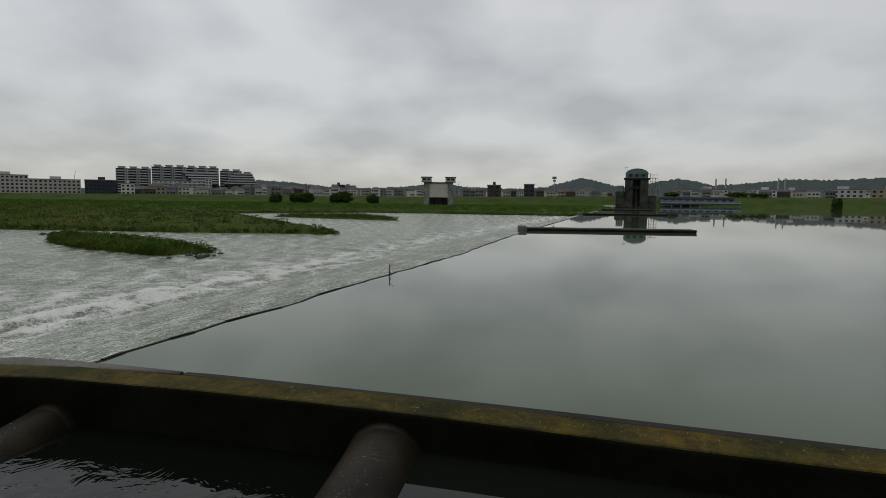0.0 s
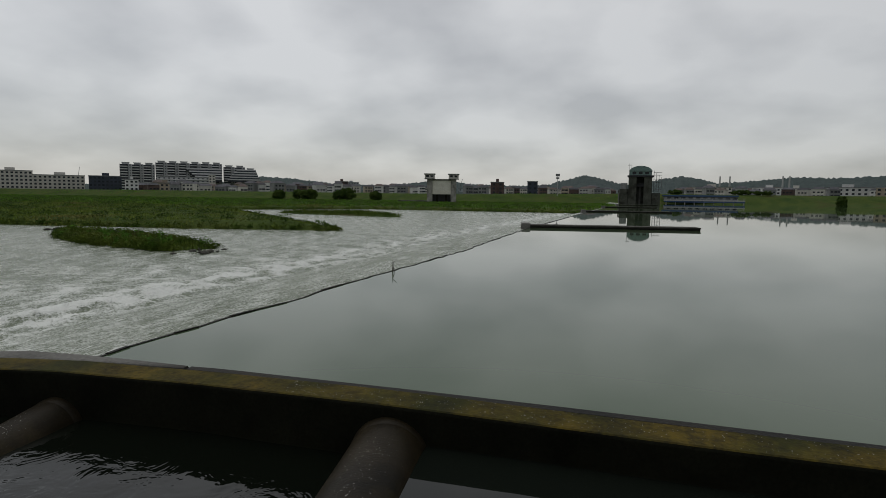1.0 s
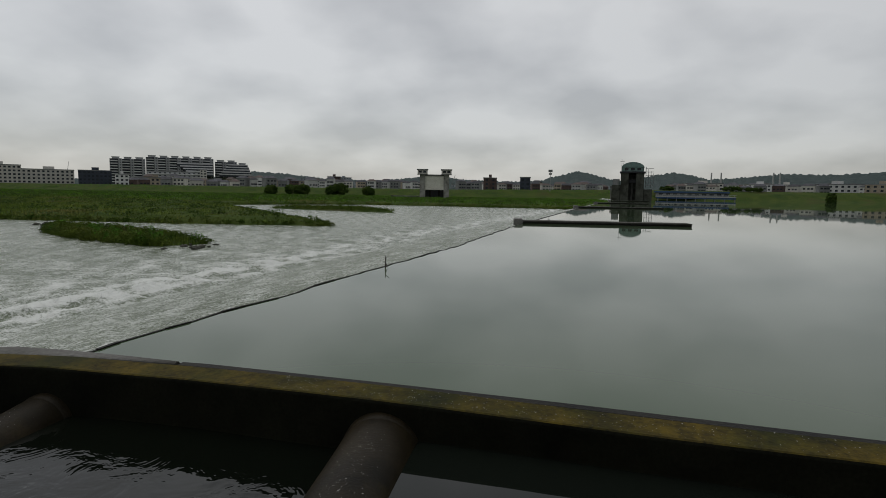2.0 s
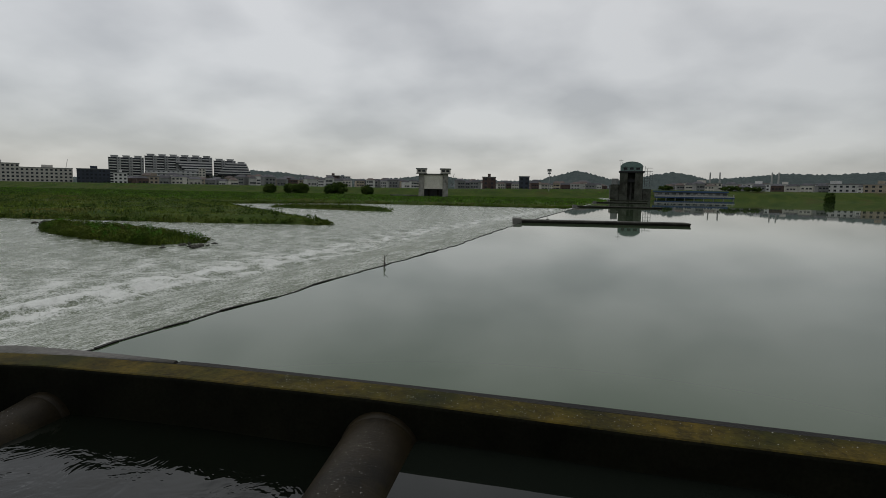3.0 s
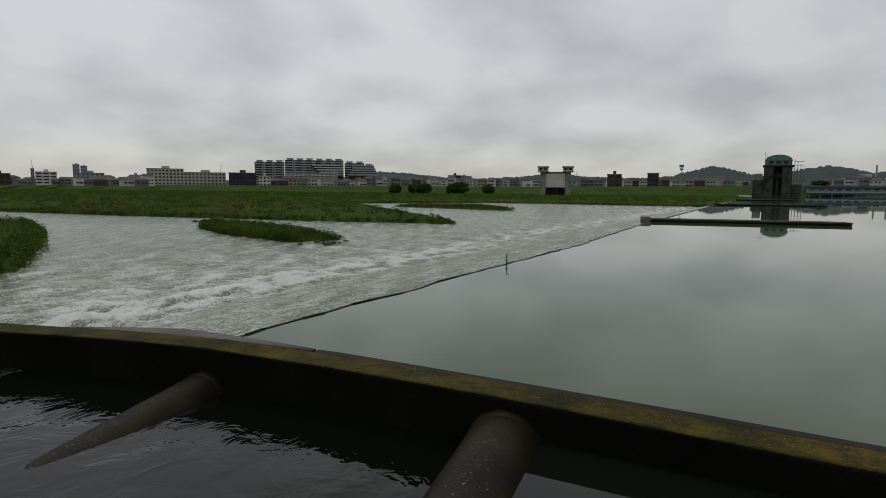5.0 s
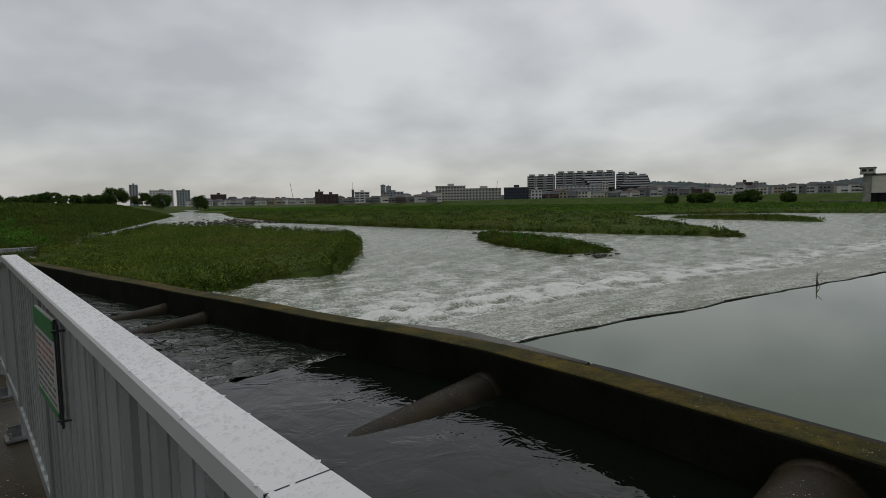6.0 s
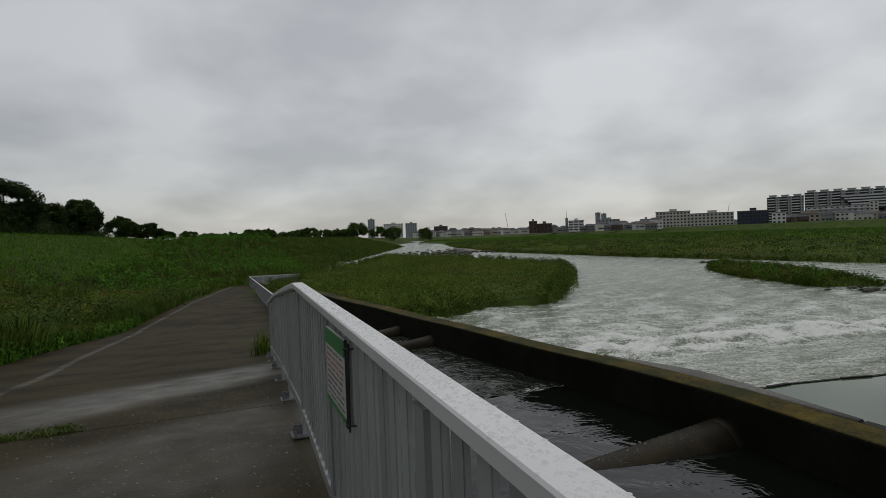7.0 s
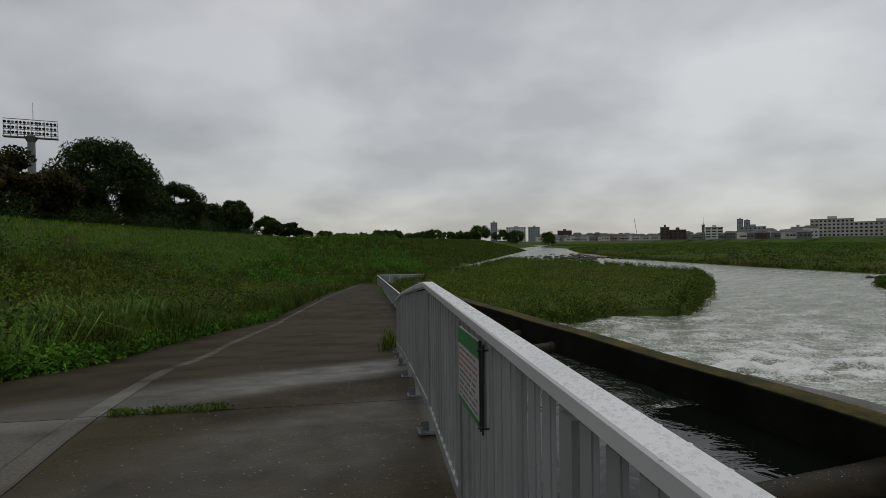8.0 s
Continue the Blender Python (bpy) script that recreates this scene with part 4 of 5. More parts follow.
y = 12.0 + 3.2 * g.rand(30)
x = np.array([rail_x(v) for v in y]) - 0.08 - 0.2 * g.rand(30)
blades("rail_weed", x, y, path_z(y), 8, 0.48, 0.014, 0.07, 0.8, M_GRASS, 36, "tall weed growing beside the railing foot")


def tree(x, y, z, height, spread, seed, label, trunk=0.32, leaves=5200, size=0.3, low=0.22, name="tree", material=None, lean=0.0):
    g = np.random.RandomState(seed)
    t = thing(name, label, "tree" if name == "tree" else name, m=Matrix.Translation((x, y, z)))
    bm = bmesh.new()
    pts = [Vector((0, 0, -0.3))]
    for i in range(1, 5):
        pts.append(Vector((g.normal(0, 0.03) * height, g.normal(0, 0.03) * height, height * 0.2 * i)))
    for i in range(4):
        add_rod(bm, pts[i], pts[i + 1], trunk * height / 11 * (1 - 0.2 * i), trunk * height / 11 * (0.8 - 0.2 * i) + 0.02, 8)
    # clumps over a dome, larger and denser towards its outside
    clumps = []
    mid, half = height * (low + 1) / 2, height * (1 - low) / 2
    for i in range(52):
        a, u = g.rand() * 6.283, g.uniform(-0.85, 1.0)
        ring = math.sqrt(max(0.0, 1 - u * u)) ** 0.8
        k = 0.66 + 0.22 * g.rand()
        c = Vector((spread * ring * k * math.cos(a) + lean * spread * u, spread * ring * k * math.sin(a), mid + half * k * u))
        clumps.append((c, min(spread, half) * (0.30 + 0.20 * g.rand())))
        if i < 16:
            add_rod(bm, pts[min(3, max(1, int(c.z / height * 4)))], c, 0.09 * height / 11, 0.02, 5)
    part("trunk", bm, M_BARK, t)
    n = leaves
    pick = g.randint(0, len(clumps), n)
    C = np.array([tuple(c[0]) for c in clumps])[pick]
    R = np.array([c[1] for c in clumps])[pick]
    d = g.normal(size=(n, 3))
    d /= np.linalg.norm(d, axis=1)[:, None]
    q = C + d * (R * g.rand(n) ** 0.45)[:, None] * [1, 1, 0.75]
    co, tr = leaf_cards(q[:, 0], q[:, 1], q[:, 2], size, g)
    tri_mesh("crown", co, tr, material or M_LEAF, t)
    return t


M_AUTUMN = foliage("turning_leaves", (0.018, 0.028, 0.007), (0.060, 0.046, 0.013), 0.35)
for az, d, top, spread, seed, lab, mat_ in (
    (21.9, 72, 9.1, 4.8, 1, "large dark green broadleaf tree on the levee", None),
    (28.4, 60, 7.5, 5.2, 2, "broad tree with leaves turning brown", M_AUTUMN),
    (33.6, 52, 7.6, 4.6, 12, "dark broadleaf tree on the levee", M_AUTUMN),
    (25.0, 82, 6.0, 4.4, 13, "lower dark tree beside the large one", None),
    (16.5, 88, 5.5, 3.5, 3, "round dark green tree on the levee", None),
    (18.9, 96, 4.3, 3.2, 14, "small dark green tree on the levee", None),
    (13.6, 104, 3.9, 2.0, 4, "small sparse tree on the levee", None),
    (11.3, 108, 4.2, 2.5, 5, "single dark tree on the levee", None),
    (8.3, 150, 2.65, 3.4, 6, "dark bushy tree at the levee end", None),
    (6.4, 158, 2.1, 3.6, 7, "dark bushy tree at the levee end", None),
    (4.9, 190, 1.4, 2.8, 8, "small dark tree at the levee end", None),
    (3.0, 150, 1.3, 2.1, 9, "round bush standing on the levee foot", None),
):
    px, py = polar(az, d)
    gz = float(ground_z(np.array([px]), np.array([py]))[0])
    h = (1.404 + d * math.tan(radians(top)) - gz) * 1.03
    tree(px, py, gz, h, spread * 1.05, seed, lab, leaves=32000 if d < 100 else 12000, size=0.18 if d < 100 else 0.22, low=0.0 if seed in (6, 7, 9) else 0.08, material=M_BUSH if seed == 9 else mat_, lean=-0.16 if seed == 1 else 0.0)
g = np.random.RandomState(77)
for az, d, top, spread in ((0.8, 330, 1.0, 5), (-0.6, 340, 1.15, 6), (-2.0, 300, 1.0, 6), (-4.6, 360, 0.8, 5), (-6.4, 380, 1.15, 6), (-8.0, 380, 1.35, 7), (-9.4, 390, 1.1, 6), (-10.8, 400, 1.15, 6), (-12.6, 380, 1.75, 6.5), (-14.6, 470, 1.25, 8), (-16.2, 470, 1.2, 7), (-19.4, 520, 1.0, 6), (-2.6, 165, 0.45, 3.4), (-3.8, 172, 0.45, 3.2), (2.0, 340, 0.9, 7), (-3.4, 345, 0.95, 7), (-5.5, 370, 0.9, 7), (-11.7, 395, 1.1, 7), (1.2, 420, 1.1, 8), (-7.2, 420, 1.2, 8), (-66.6, 352, 0.4, 4.5), (-67.6, 355, 0.42, 4.8), (-71.2, 352, 0.6, 5.5), (-70.4, 355, 0.35, 4), (-64.6, 356, 0.3, 4), (-74.0, 358, 0.3, 4), (-115.9, 366, 0.42, 2.2), (-103.0, 395, 0.7, 5), (-108.5, 420, 0.8, 7), (-110.2, 420, 0.7, 6)):
    px, py = polar(az, d)
    gz = float(ground_z(np.array([px]), np.array([py]))[0])
    h = max(2.6, 1.404 + d * math.tan(radians(top)) - gz)
    tree(px, py, gz, h, spread, int(abs(az) * 10) + 40, "far dark green tree beyond the river", leaves=5000, size=0.5, low=0.0, material=M_BUSH)

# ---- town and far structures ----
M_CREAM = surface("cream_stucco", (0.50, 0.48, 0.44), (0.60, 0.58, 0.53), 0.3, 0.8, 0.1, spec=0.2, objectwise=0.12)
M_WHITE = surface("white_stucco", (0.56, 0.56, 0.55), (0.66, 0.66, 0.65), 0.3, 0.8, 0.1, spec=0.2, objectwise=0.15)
M_GREYW = surface("grey_stucco", (0.17, 0.175, 0.175), (0.25, 0.255, 0.25), 0.3, 0.8, 0.1, spec=0.2, objectwise=0.2)
M_BROWN = surface("brown_tile_wall", (0.075, 0.05, 0.045), (0.12, 0.085, 0.075), 0.3, 0.7, 0.1, spec=0.2, objectwise=0.2)
M_TAN = surface("tan_stucco", (0.30, 0.255, 0.20), (0.40, 0.34, 0.27), 0.3, 0.8, 0.1, spec=0.2, objectwise=0.2)
M_NAVY = surface("dark_blue_cladding", (0.02, 0.028, 0.045), (0.035, 0.045, 0.07), 0.3, 0.5, 0.1)
M_GLASS = surface("dark_window_glass", (0.02, 0.024, 0.03), (0.05, 0.056, 0.065), 0.2, 0.15, 0.0, spec=0.2, objectwise=0.3)
M_ROOF = surface("roof_tiles", (0.05, 0.052, 0.06), (0.10, 0.10, 0.11), 0.4, 0.7, 0.2, spec=0.2, objectwise=0.35)
M_ROOF2 = surface("red_brown_roof_tiles", (0.075, 0.058, 0.052), (0.115, 0.090, 0.082), 0.4, 0.7, 0.2, spec=0.2, objectwise=0.3)
M_BLUE = surface("blue_painted_steel", (0.03, 0.07, 0.16), (0.05, 0.10, 0.22), 0.5, 0.5, 0.05)
M_DOME = surface("weathered_green_copper", (0.12, 0.19, 0.175), (0.19, 0.27, 0.25), 0.5, 0.6, 0.2, stain=((0.06, 0.08, 0.08), 0.5, 0.5, 0.7))
M_TOWERC = surface("stained_tower_concrete", (0.045, 0.049, 0.040), (0.095, 0.098, 0.082), 0.35, 0.85, 0.3, 15, stain=((0.035, 0.035, 0.028), 0.25, 0.5, 0.65), spec=0.15)
# bluish haze of distance is mixed into this wall colour
M_FARW = surface("haze_tinted_far_wall", (0.30, 0.33, 0.36), (0.36, 0.39, 0.42), 0.1, 0.9, 0.0)

M_BALC = surface("balcony_panels", (0.50, 0.51, 0.51), (0.62, 0.63, 0.625), 0.3, 0.8, 0.1, spec=0.2, objectwise=0.2)

MESHES = {}


def shared(key, make):
    if key not in MESHES:
        bm = make()
        me = bpy.data.meshes.new(key)
        bm.to_mesh(me)
        bm.free()
        MESHES[key] = me
    return MESHES[key]


def piece(name, key, make, material, parent, loc, label=""):
    me = shared(key + material.name, make)
    if not me.materials:
        me.materials.append(material)
    o = new(name, me)
    o.parent, o.location = parent, loc
    if label:
        o["label"] = label
    return o


def block(az, d, w, depth, storeys, label, wall, bays=0, floor=3.0, base=2.4, balcony=False, turn=0.0, category="apartment block", group="", roof_hut=True, win=(1.7, 1.5)):
    """A flat-roofed building facing the river, its front at y = 0 and towards -y."""
    t = thing("apartment_block" if storeys > 3 else "building", label, category, group)
    h = storeys * floor
    part("wall", box(-w / 2, w / 2, 0, depth, -1, h, 0.05), wall, t)
    part("roof", box(-w / 2 - 0.25, w / 2 + 0.25, -0.25, depth + 0.25, h, h + 0.6), M_GREYW, t)
    if roof_hut:
        part("stair_head", box(-w * 0.1, w * 0.12, depth * 0.3, depth * 0.8, h + 0.6, h + 2.9), wall, t)
    bays = bays or max(2, int(w / 4.5))
    for f in range(storeys):
        for b in range(bays):
            x = -w / 2 + w * (b + 0.5) / bays
            piece("window", "win%.1f_%.1f" % win, lambda: box(-win[0] / 2, win[0] / 2, -0.06, 0.1, -win[1] / 2, win[1] / 2), M_GLASS, t, (x, -0.0, f * floor + 1.6))
        if balcony:
            piece("balcony", "balc%.1f" % w, lambda: box(-w / 2, w / 2, -1.3, 0, 0, 0.95), M_WHITE, t, (0, 0, f * floor + 0.1))
    x, y = polar(az, d)
    t.matrix_world = Matrix.Translation((x, y, base)) @ pose(0, 0, 0, 0, 0, az + turn)
    return t


def house(az, d, w, depth, h, wall, roof, label, base=2.4, turn=0.0):
    t = thing("house", label, "house", "riverside houses")
    part("wall", box(-w / 2, w / 2, -depth / 2, depth / 2, -1, h), wall, t)
    bm = bmesh.new()
    e, r = 0.4, 0.24 * depth
    vs = [bm.verts.new(p) for p in ((-w / 2 - e, -depth / 2 - e, h - 0.1), (w / 2 + e, -depth / 2 - e, h - 0.1), (w / 2 + e, depth / 2 + e, h - 0.1), (-w / 2 - e, depth / 2 + e, h - 0.1), (-w / 2 + w * 0.2, 0, h + r), (w / 2 - w * 0.2, 0, h + r))]
    for q in ((0, 1, 5, 4), (1, 2, 5), (2, 3, 4, 5), (3, 0, 4), (3, 2, 1, 0)):
        bm.faces.new([vs[i] for i in q])
    part("roof", bm, roof, t)
    for f in range(max(1, int(h / 2.8))):
        for s in (-0.28, 0.05, 0.32):
            piece("window", "housewin", lambda: box(-0.8, 0.8, -0.05, 0.08, -0.6, 0.6), M_GLASS, t, (s * w, -depth / 2, f * 2.8 + 1.5))
    x, y = polar(az, d)
    t.matrix_world = Matrix.Translation((x, y, base)) @ pose(0, 0, 0, 0, 0, az + turn)
    return t


# the large stepped apartment complex
M_APT = surface("pale_apartment_wall", (0.32, 0.33, 0.335), (0.42, 0.43, 0.43), 0.3, 0.8, 0.1, spec=0.2, objectwise=0.1)


def slab_tower(parent, x0, x1, y0, floors, depth=13.0):
    """One bay of the complex: recessed glass, projecting balconies, side fins and a lift hut with a lid."""
    fl = 2.95
    w = x1 - x0
    part("wall", box(x0, x1, y0 + 1.2, y0 + depth, -1, floors * fl, 0.05), M_APT, parent)
    part("fin", box(x1 - 0.25 * w, x1, y0 - 0.2, y0 + 1.3, -1, floors * fl + 0.5), M_APT, parent, "pale stair shaft")
    part("fin", box(x0, x0 + 0.35, y0 - 1.0, y0 + 1.3, -1, floors * fl + 0.2), M_BALC, parent, "pale dividing wall")
    part("roof_hut", box(x0 + w * 0.2, x1 - w * 0.2, y0 + 2, y0 + depth - 2, floors * fl, floors * fl + 2.0), M_APT, parent)
    part("hut_lid", box(x0 + w * 0.15, x1 - w * 0.15, y0 + 1.6, y0 + depth - 1.6, floors * fl + 2.0, floors * fl + 2.4), M_BALC, parent)
    for f in range(floors):
        piece("balcony", "ab%.1f" % w, lambda: box(0.4, w * 0.66, -1.5, 1.25, 0, 1.05), M_BALC, parent, (x0, y0, f * fl))
        piece("window", "aw%.1f" % w, lambda: box(0.4, w * 0.70, 0, 0.2, -0.2, 1.75), M_GLASS, parent, (x0, y0 + 1.08, f * fl + 1.15))
        piece("stair_window", "as%.1f" % w, lambda: box(w * 0.84, w * 0.92, -0.1, 0.1, 0, 1.2), M_GLASS, parent, (x0, y0 - 0.2, f * fl + 1.2))


for az0, az1, tops, lab in (
    (-51.1, -53.85, [10, 10, 10], "grey apartment block with stacked white balconies"),
    (-53.9, -59.5, [11, 11, 11, 11, 11, 11], "long grey apartment block with stacked white balconies"),
    (-59.6, -62.5, [10, 10, 9], "stepped grey apartment block with white balconies"),
):
    d = 740
    t = thing("apartment_block", lab, "apartment block", "apartment complex")
    w = 2 * d * math.tan(radians(abs(az1 - az0) / 2))
    x, y = polar((az0 + az1) / 2, d)
    t.matrix_world = Matrix.Translation((x, y, 2.4)) @ pose(0, 0, 0, 0, 0, (az0 + az1) / 2)
    k = len(tops)
    for i, f in enumerate(tops):
        slab_tower(t, -w / 2 + w * i / k, -w / 2 + w * (i + 1) / k, (i % 2) * 2.0, f)
    if k != 3 or tops[-1] == 9:
        # terraces that step down towards the river
        n0 = -0.05 * w if k == 6 else -0.1 * w
        for s, f in enumerate((9, 8, 7, 6, 5)):
            part("terrace", box(n0 + (s * 3 if k == 6 else -s * 2.5), w / 2 - (1 if k == 6 else -s * 1.2), -3 - s * 2.2, 2.5, f * 2.95 - 2.95, f * 2.95, 0.1), M_GLASS, t)
            part("parapet", box(n0 + (s * 3 if k == 6 else -s * 2.5), w / 2 - (1 if k == 6 else -s * 1.2), -3.3 - s * 2.2, -3.0 - s * 2.2, f * 2.95 - 1.0, f * 2.95 + 0.4), M_BALC, t)
block(-56.4, 690, 58, 12, 5, "grey mid-rise flats with white balconies", M_APT, 12, balcony=True, roof_hut=False)
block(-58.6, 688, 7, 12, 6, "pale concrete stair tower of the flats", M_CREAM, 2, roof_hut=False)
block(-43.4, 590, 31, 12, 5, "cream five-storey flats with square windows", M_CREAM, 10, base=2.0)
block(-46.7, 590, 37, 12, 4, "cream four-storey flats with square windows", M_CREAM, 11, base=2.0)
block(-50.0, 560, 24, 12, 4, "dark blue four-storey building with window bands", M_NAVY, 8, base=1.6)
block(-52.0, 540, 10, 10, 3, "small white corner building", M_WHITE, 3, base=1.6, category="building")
block(-54.6, 520, 20, 10, 2, "low tan two-storey building", M_TAN, 6, base=2.0, category="building")
block(-30.3, 640, 9, 10, 4, "dark brown tiled building with a stair tower", M_BROWN, 2)
block(-31.4, 645, 17, 10, 3, "dark brown tiled low building", M_BROWN, 4, category="building")
block(-33.6, 700, 3, 8, 5, "narrow grey lift tower", M_GREYW, 1)
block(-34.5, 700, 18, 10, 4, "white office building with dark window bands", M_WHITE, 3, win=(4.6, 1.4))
block(-37.6, 720, 26, 12, 4, "pale grey office building", M_FARW, 6, balcony=False)
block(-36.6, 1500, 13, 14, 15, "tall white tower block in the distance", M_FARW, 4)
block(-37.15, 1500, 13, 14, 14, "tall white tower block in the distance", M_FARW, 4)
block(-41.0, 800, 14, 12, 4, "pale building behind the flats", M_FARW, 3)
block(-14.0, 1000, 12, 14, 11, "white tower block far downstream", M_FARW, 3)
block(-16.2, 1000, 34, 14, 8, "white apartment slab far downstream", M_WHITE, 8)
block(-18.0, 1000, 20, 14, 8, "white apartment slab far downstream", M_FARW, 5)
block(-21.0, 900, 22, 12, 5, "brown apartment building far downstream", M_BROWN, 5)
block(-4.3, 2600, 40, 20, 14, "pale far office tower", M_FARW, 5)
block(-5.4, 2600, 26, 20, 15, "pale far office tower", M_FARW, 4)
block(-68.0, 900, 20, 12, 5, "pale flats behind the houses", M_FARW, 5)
block(-70.6, 620, 14, 12, 4, "reddish brown apartment building", M_BROWN, 3)
block(-71.5, 950, 26, 12, 6, "pale flats behind the houses", M_FARW, 6)
block(-89.7, 400, 7, 8, 3, "dark grey cube-shaped house", M_NAVY, 2, category="building", roof_hut=False)
block(-86.2, 430, 10, 10, 3, "dark brown house with flat roof", M_BROWN, 2, category="building")
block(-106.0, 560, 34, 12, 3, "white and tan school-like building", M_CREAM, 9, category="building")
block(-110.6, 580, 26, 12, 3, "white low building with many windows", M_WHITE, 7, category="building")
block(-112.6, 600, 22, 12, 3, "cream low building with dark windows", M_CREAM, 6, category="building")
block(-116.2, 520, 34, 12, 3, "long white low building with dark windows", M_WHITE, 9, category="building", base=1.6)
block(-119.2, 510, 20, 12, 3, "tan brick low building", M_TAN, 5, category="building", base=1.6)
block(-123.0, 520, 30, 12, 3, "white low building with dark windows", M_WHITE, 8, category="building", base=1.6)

g = random.Random(9)
M_HWHITE = surface("white_house_stucco", (0.46, 0.46, 0.45), (0.60, 0.60, 0.58), 0.3, 0.8, 0.1, spec=0.2, objectwise=0.25)
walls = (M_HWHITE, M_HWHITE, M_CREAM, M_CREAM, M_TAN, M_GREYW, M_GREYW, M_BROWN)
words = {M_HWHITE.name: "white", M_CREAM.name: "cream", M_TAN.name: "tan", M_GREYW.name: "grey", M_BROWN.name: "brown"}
az = -18.6
while az > -119:
    d = {True: g.uniform(640, 760), False: g.uniform(480, 590)}[az > -36]
    if -60 < az < -40:
        d = g.uniform(470, 560)
    wl, rf = g.choice(walls), g.choice((M_ROOF, M_ROOF, M_ROOF, M_ROOF, M_ROOF2))
    w = g.uniform(5.5, 10)
    skip = (-52 < az < -42) or (-102.5 < az < -97) or (-83 < az < -79)
    if not skip:
        house(az, d, w, g.uniform(6, 8), g.uniform(4.0, 5.8) + (1.4 if az < -62 else 0), wl, rf, "%s two-storey house with a %s roof" % (words[wl.name], "red-brown" if rf is M_ROOF2 else "dark tiled"), turn=g.uniform(-30, 30), base=3.0 if az < -62 else 2.0)
        if g.random() < 0.9:
            wl2, rf2 = g.choice(walls), g.choice((M_ROOF, M_ROOF2, M_ROOF, M_ROOF))
            house(az - 0.5, d + g.uniform(40, 110), w * 1.1, 8, g.uniform(5.5, 8.5), wl2, rf2, "%s house with a %s roof behind others" % (words[wl2.name], "red-brown" if rf2 is M_ROOF2 else "dark tiled"), turn=g.uniform(-30, 30), base=3.2 if az < -62 else 2.0)
    az -= math.degrees(w / d) * g.uniform(1.0, 1.35)
for k in range(70):
    az = g.choice((g.uniform(-18.5, -41), g.uniform(-62.8, -79), g.uniform(-62.8, -79), g.uniform(-83, -97), g.uniform(-104, -119)))
    wl, rf = g.choice(walls), g.choice((M_ROOF, M_ROOF, M_ROOF2))
    d = g.uniform(600, 760) if az < -42 else g.uniform(780, 900)
    house(az, d, g.uniform(8, 16), 9, g.uniform(6, 9.5), wl, rf, "%s house standing behind the riverside houses" % words[wl.name], turn=g.uniform(-30, 30), base=2.5)

# wooded hills
ridge_az = (-40, -60, -63, -66, -70, -75, -79, -81, -84, -88, -91, -92.3, -93.5, -94.7, -96, -97.7, -99.5, -101, -103.5, -105, -106.4, -109, -112.5, -116, -119, -128, -140)
ridge_el = (0.2, 0.9, 1.5, 1.35, 0.9, 0.85, 1.25, 1.35, 1.05, 0.95, 1.0, 1.45, 1.75, 2.05, 1.8, 1.3, 1.1, 1.55, 1.95, 1.75, 1.35, 1.5, 1.85, 1.75, 1.95, 1.8, 1.2)
cols, rows_ = 900, 12
vs, fs = [], []
gg = np.random.RandomState(5)
bump = gg.rand(cols, rows_)
for i in range(cols):
    a = -40 - 100 * i / (cols - 1)
    el = float(np.interp(-a, [-v for v in ridge_az], ridge_el))
    for j in range(rows_):
        s = j / (rows_ - 1)
        d = 1700 + 900 * s
        px, py = polar(a, d)
        h = math.tan(radians(el)) * 2600 * s ** 1.1 + (bump[i, j] * 6.5 if j else 0)
        vs.append((px, py, h + (1.4 if j else -2)))
for i in range(cols - 1):
    for j in range(rows_ - 1):
        k = i * rows_ + j
        fs.append((k, k + 1, k + rows_ + 1, k + rows_))
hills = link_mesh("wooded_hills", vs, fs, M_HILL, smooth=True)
tagged(hills, "far wooded hills under low cloud", "hills", kind="structure")
for i in range(46):
    a = gg.uniform(-60, -119)
    if -97.5 < a < -92:
        continue
    el = float(np.interp(-a, [-v for v in ridge_az], ridge_el))
    d = gg.uniform(1500, 1650)
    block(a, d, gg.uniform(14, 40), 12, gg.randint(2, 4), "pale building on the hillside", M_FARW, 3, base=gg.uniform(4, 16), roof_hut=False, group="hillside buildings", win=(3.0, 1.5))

# sluice tower in the river
tw = thing("gate_tower", "dark concrete sluice tower with a domed green roof", "tower")
part("leg", box(-5.6, -1.7, -5, 5, -4, 13.4, 0.15), M_TOWERC, tw)
part("leg", box(1.7, 5.6, -5, 5, -4, 13.4, 0.15), M_TOWERC, tw)
part("back_wall", box(-1.7, 1.7, 0.5, 4.5, -4, 13.4), M_TOWERC, tw)
part("gate_rail", box(-0.5, 0.4, -0.3, 0.45, 0, 10.5), M_CONC, tw, "pale vertical gate guide")
part("hoist_beam", box(-1.7, 1.7, -2.5, 0.4, 8.6, 10.2), M_DARK, tw)
part("ledge", box(-6.2, 6.2, -5.6, 5.6, 13.4, 14.2, 0.1), M_DARK, tw)
bm = box(-5.3, 5.3, -4.8, 4.8, 14.2, 16.4, 0.1)
part("cabin", bm, M_DOME, tw)
arch = [[(x, yy, 16.4 + 2.5 * max(0.0, 1 - (x / 5.5) ** 2) ** 0.6) for x in np.linspace(-5.5, 5.5, 17)] + [(5.5, yy, 16.2), (-5.5, yy, 16.2)] for yy in (-5.1, 5.1)]
sweep("domed_roof", arch, M_DOME, tw)
for s in (-3, 0, 3):
    part("cabin_window", box(s - 0.9, s + 0.9, -4.9, -4.7, 14.8, 15.9), M_DARK, tw)
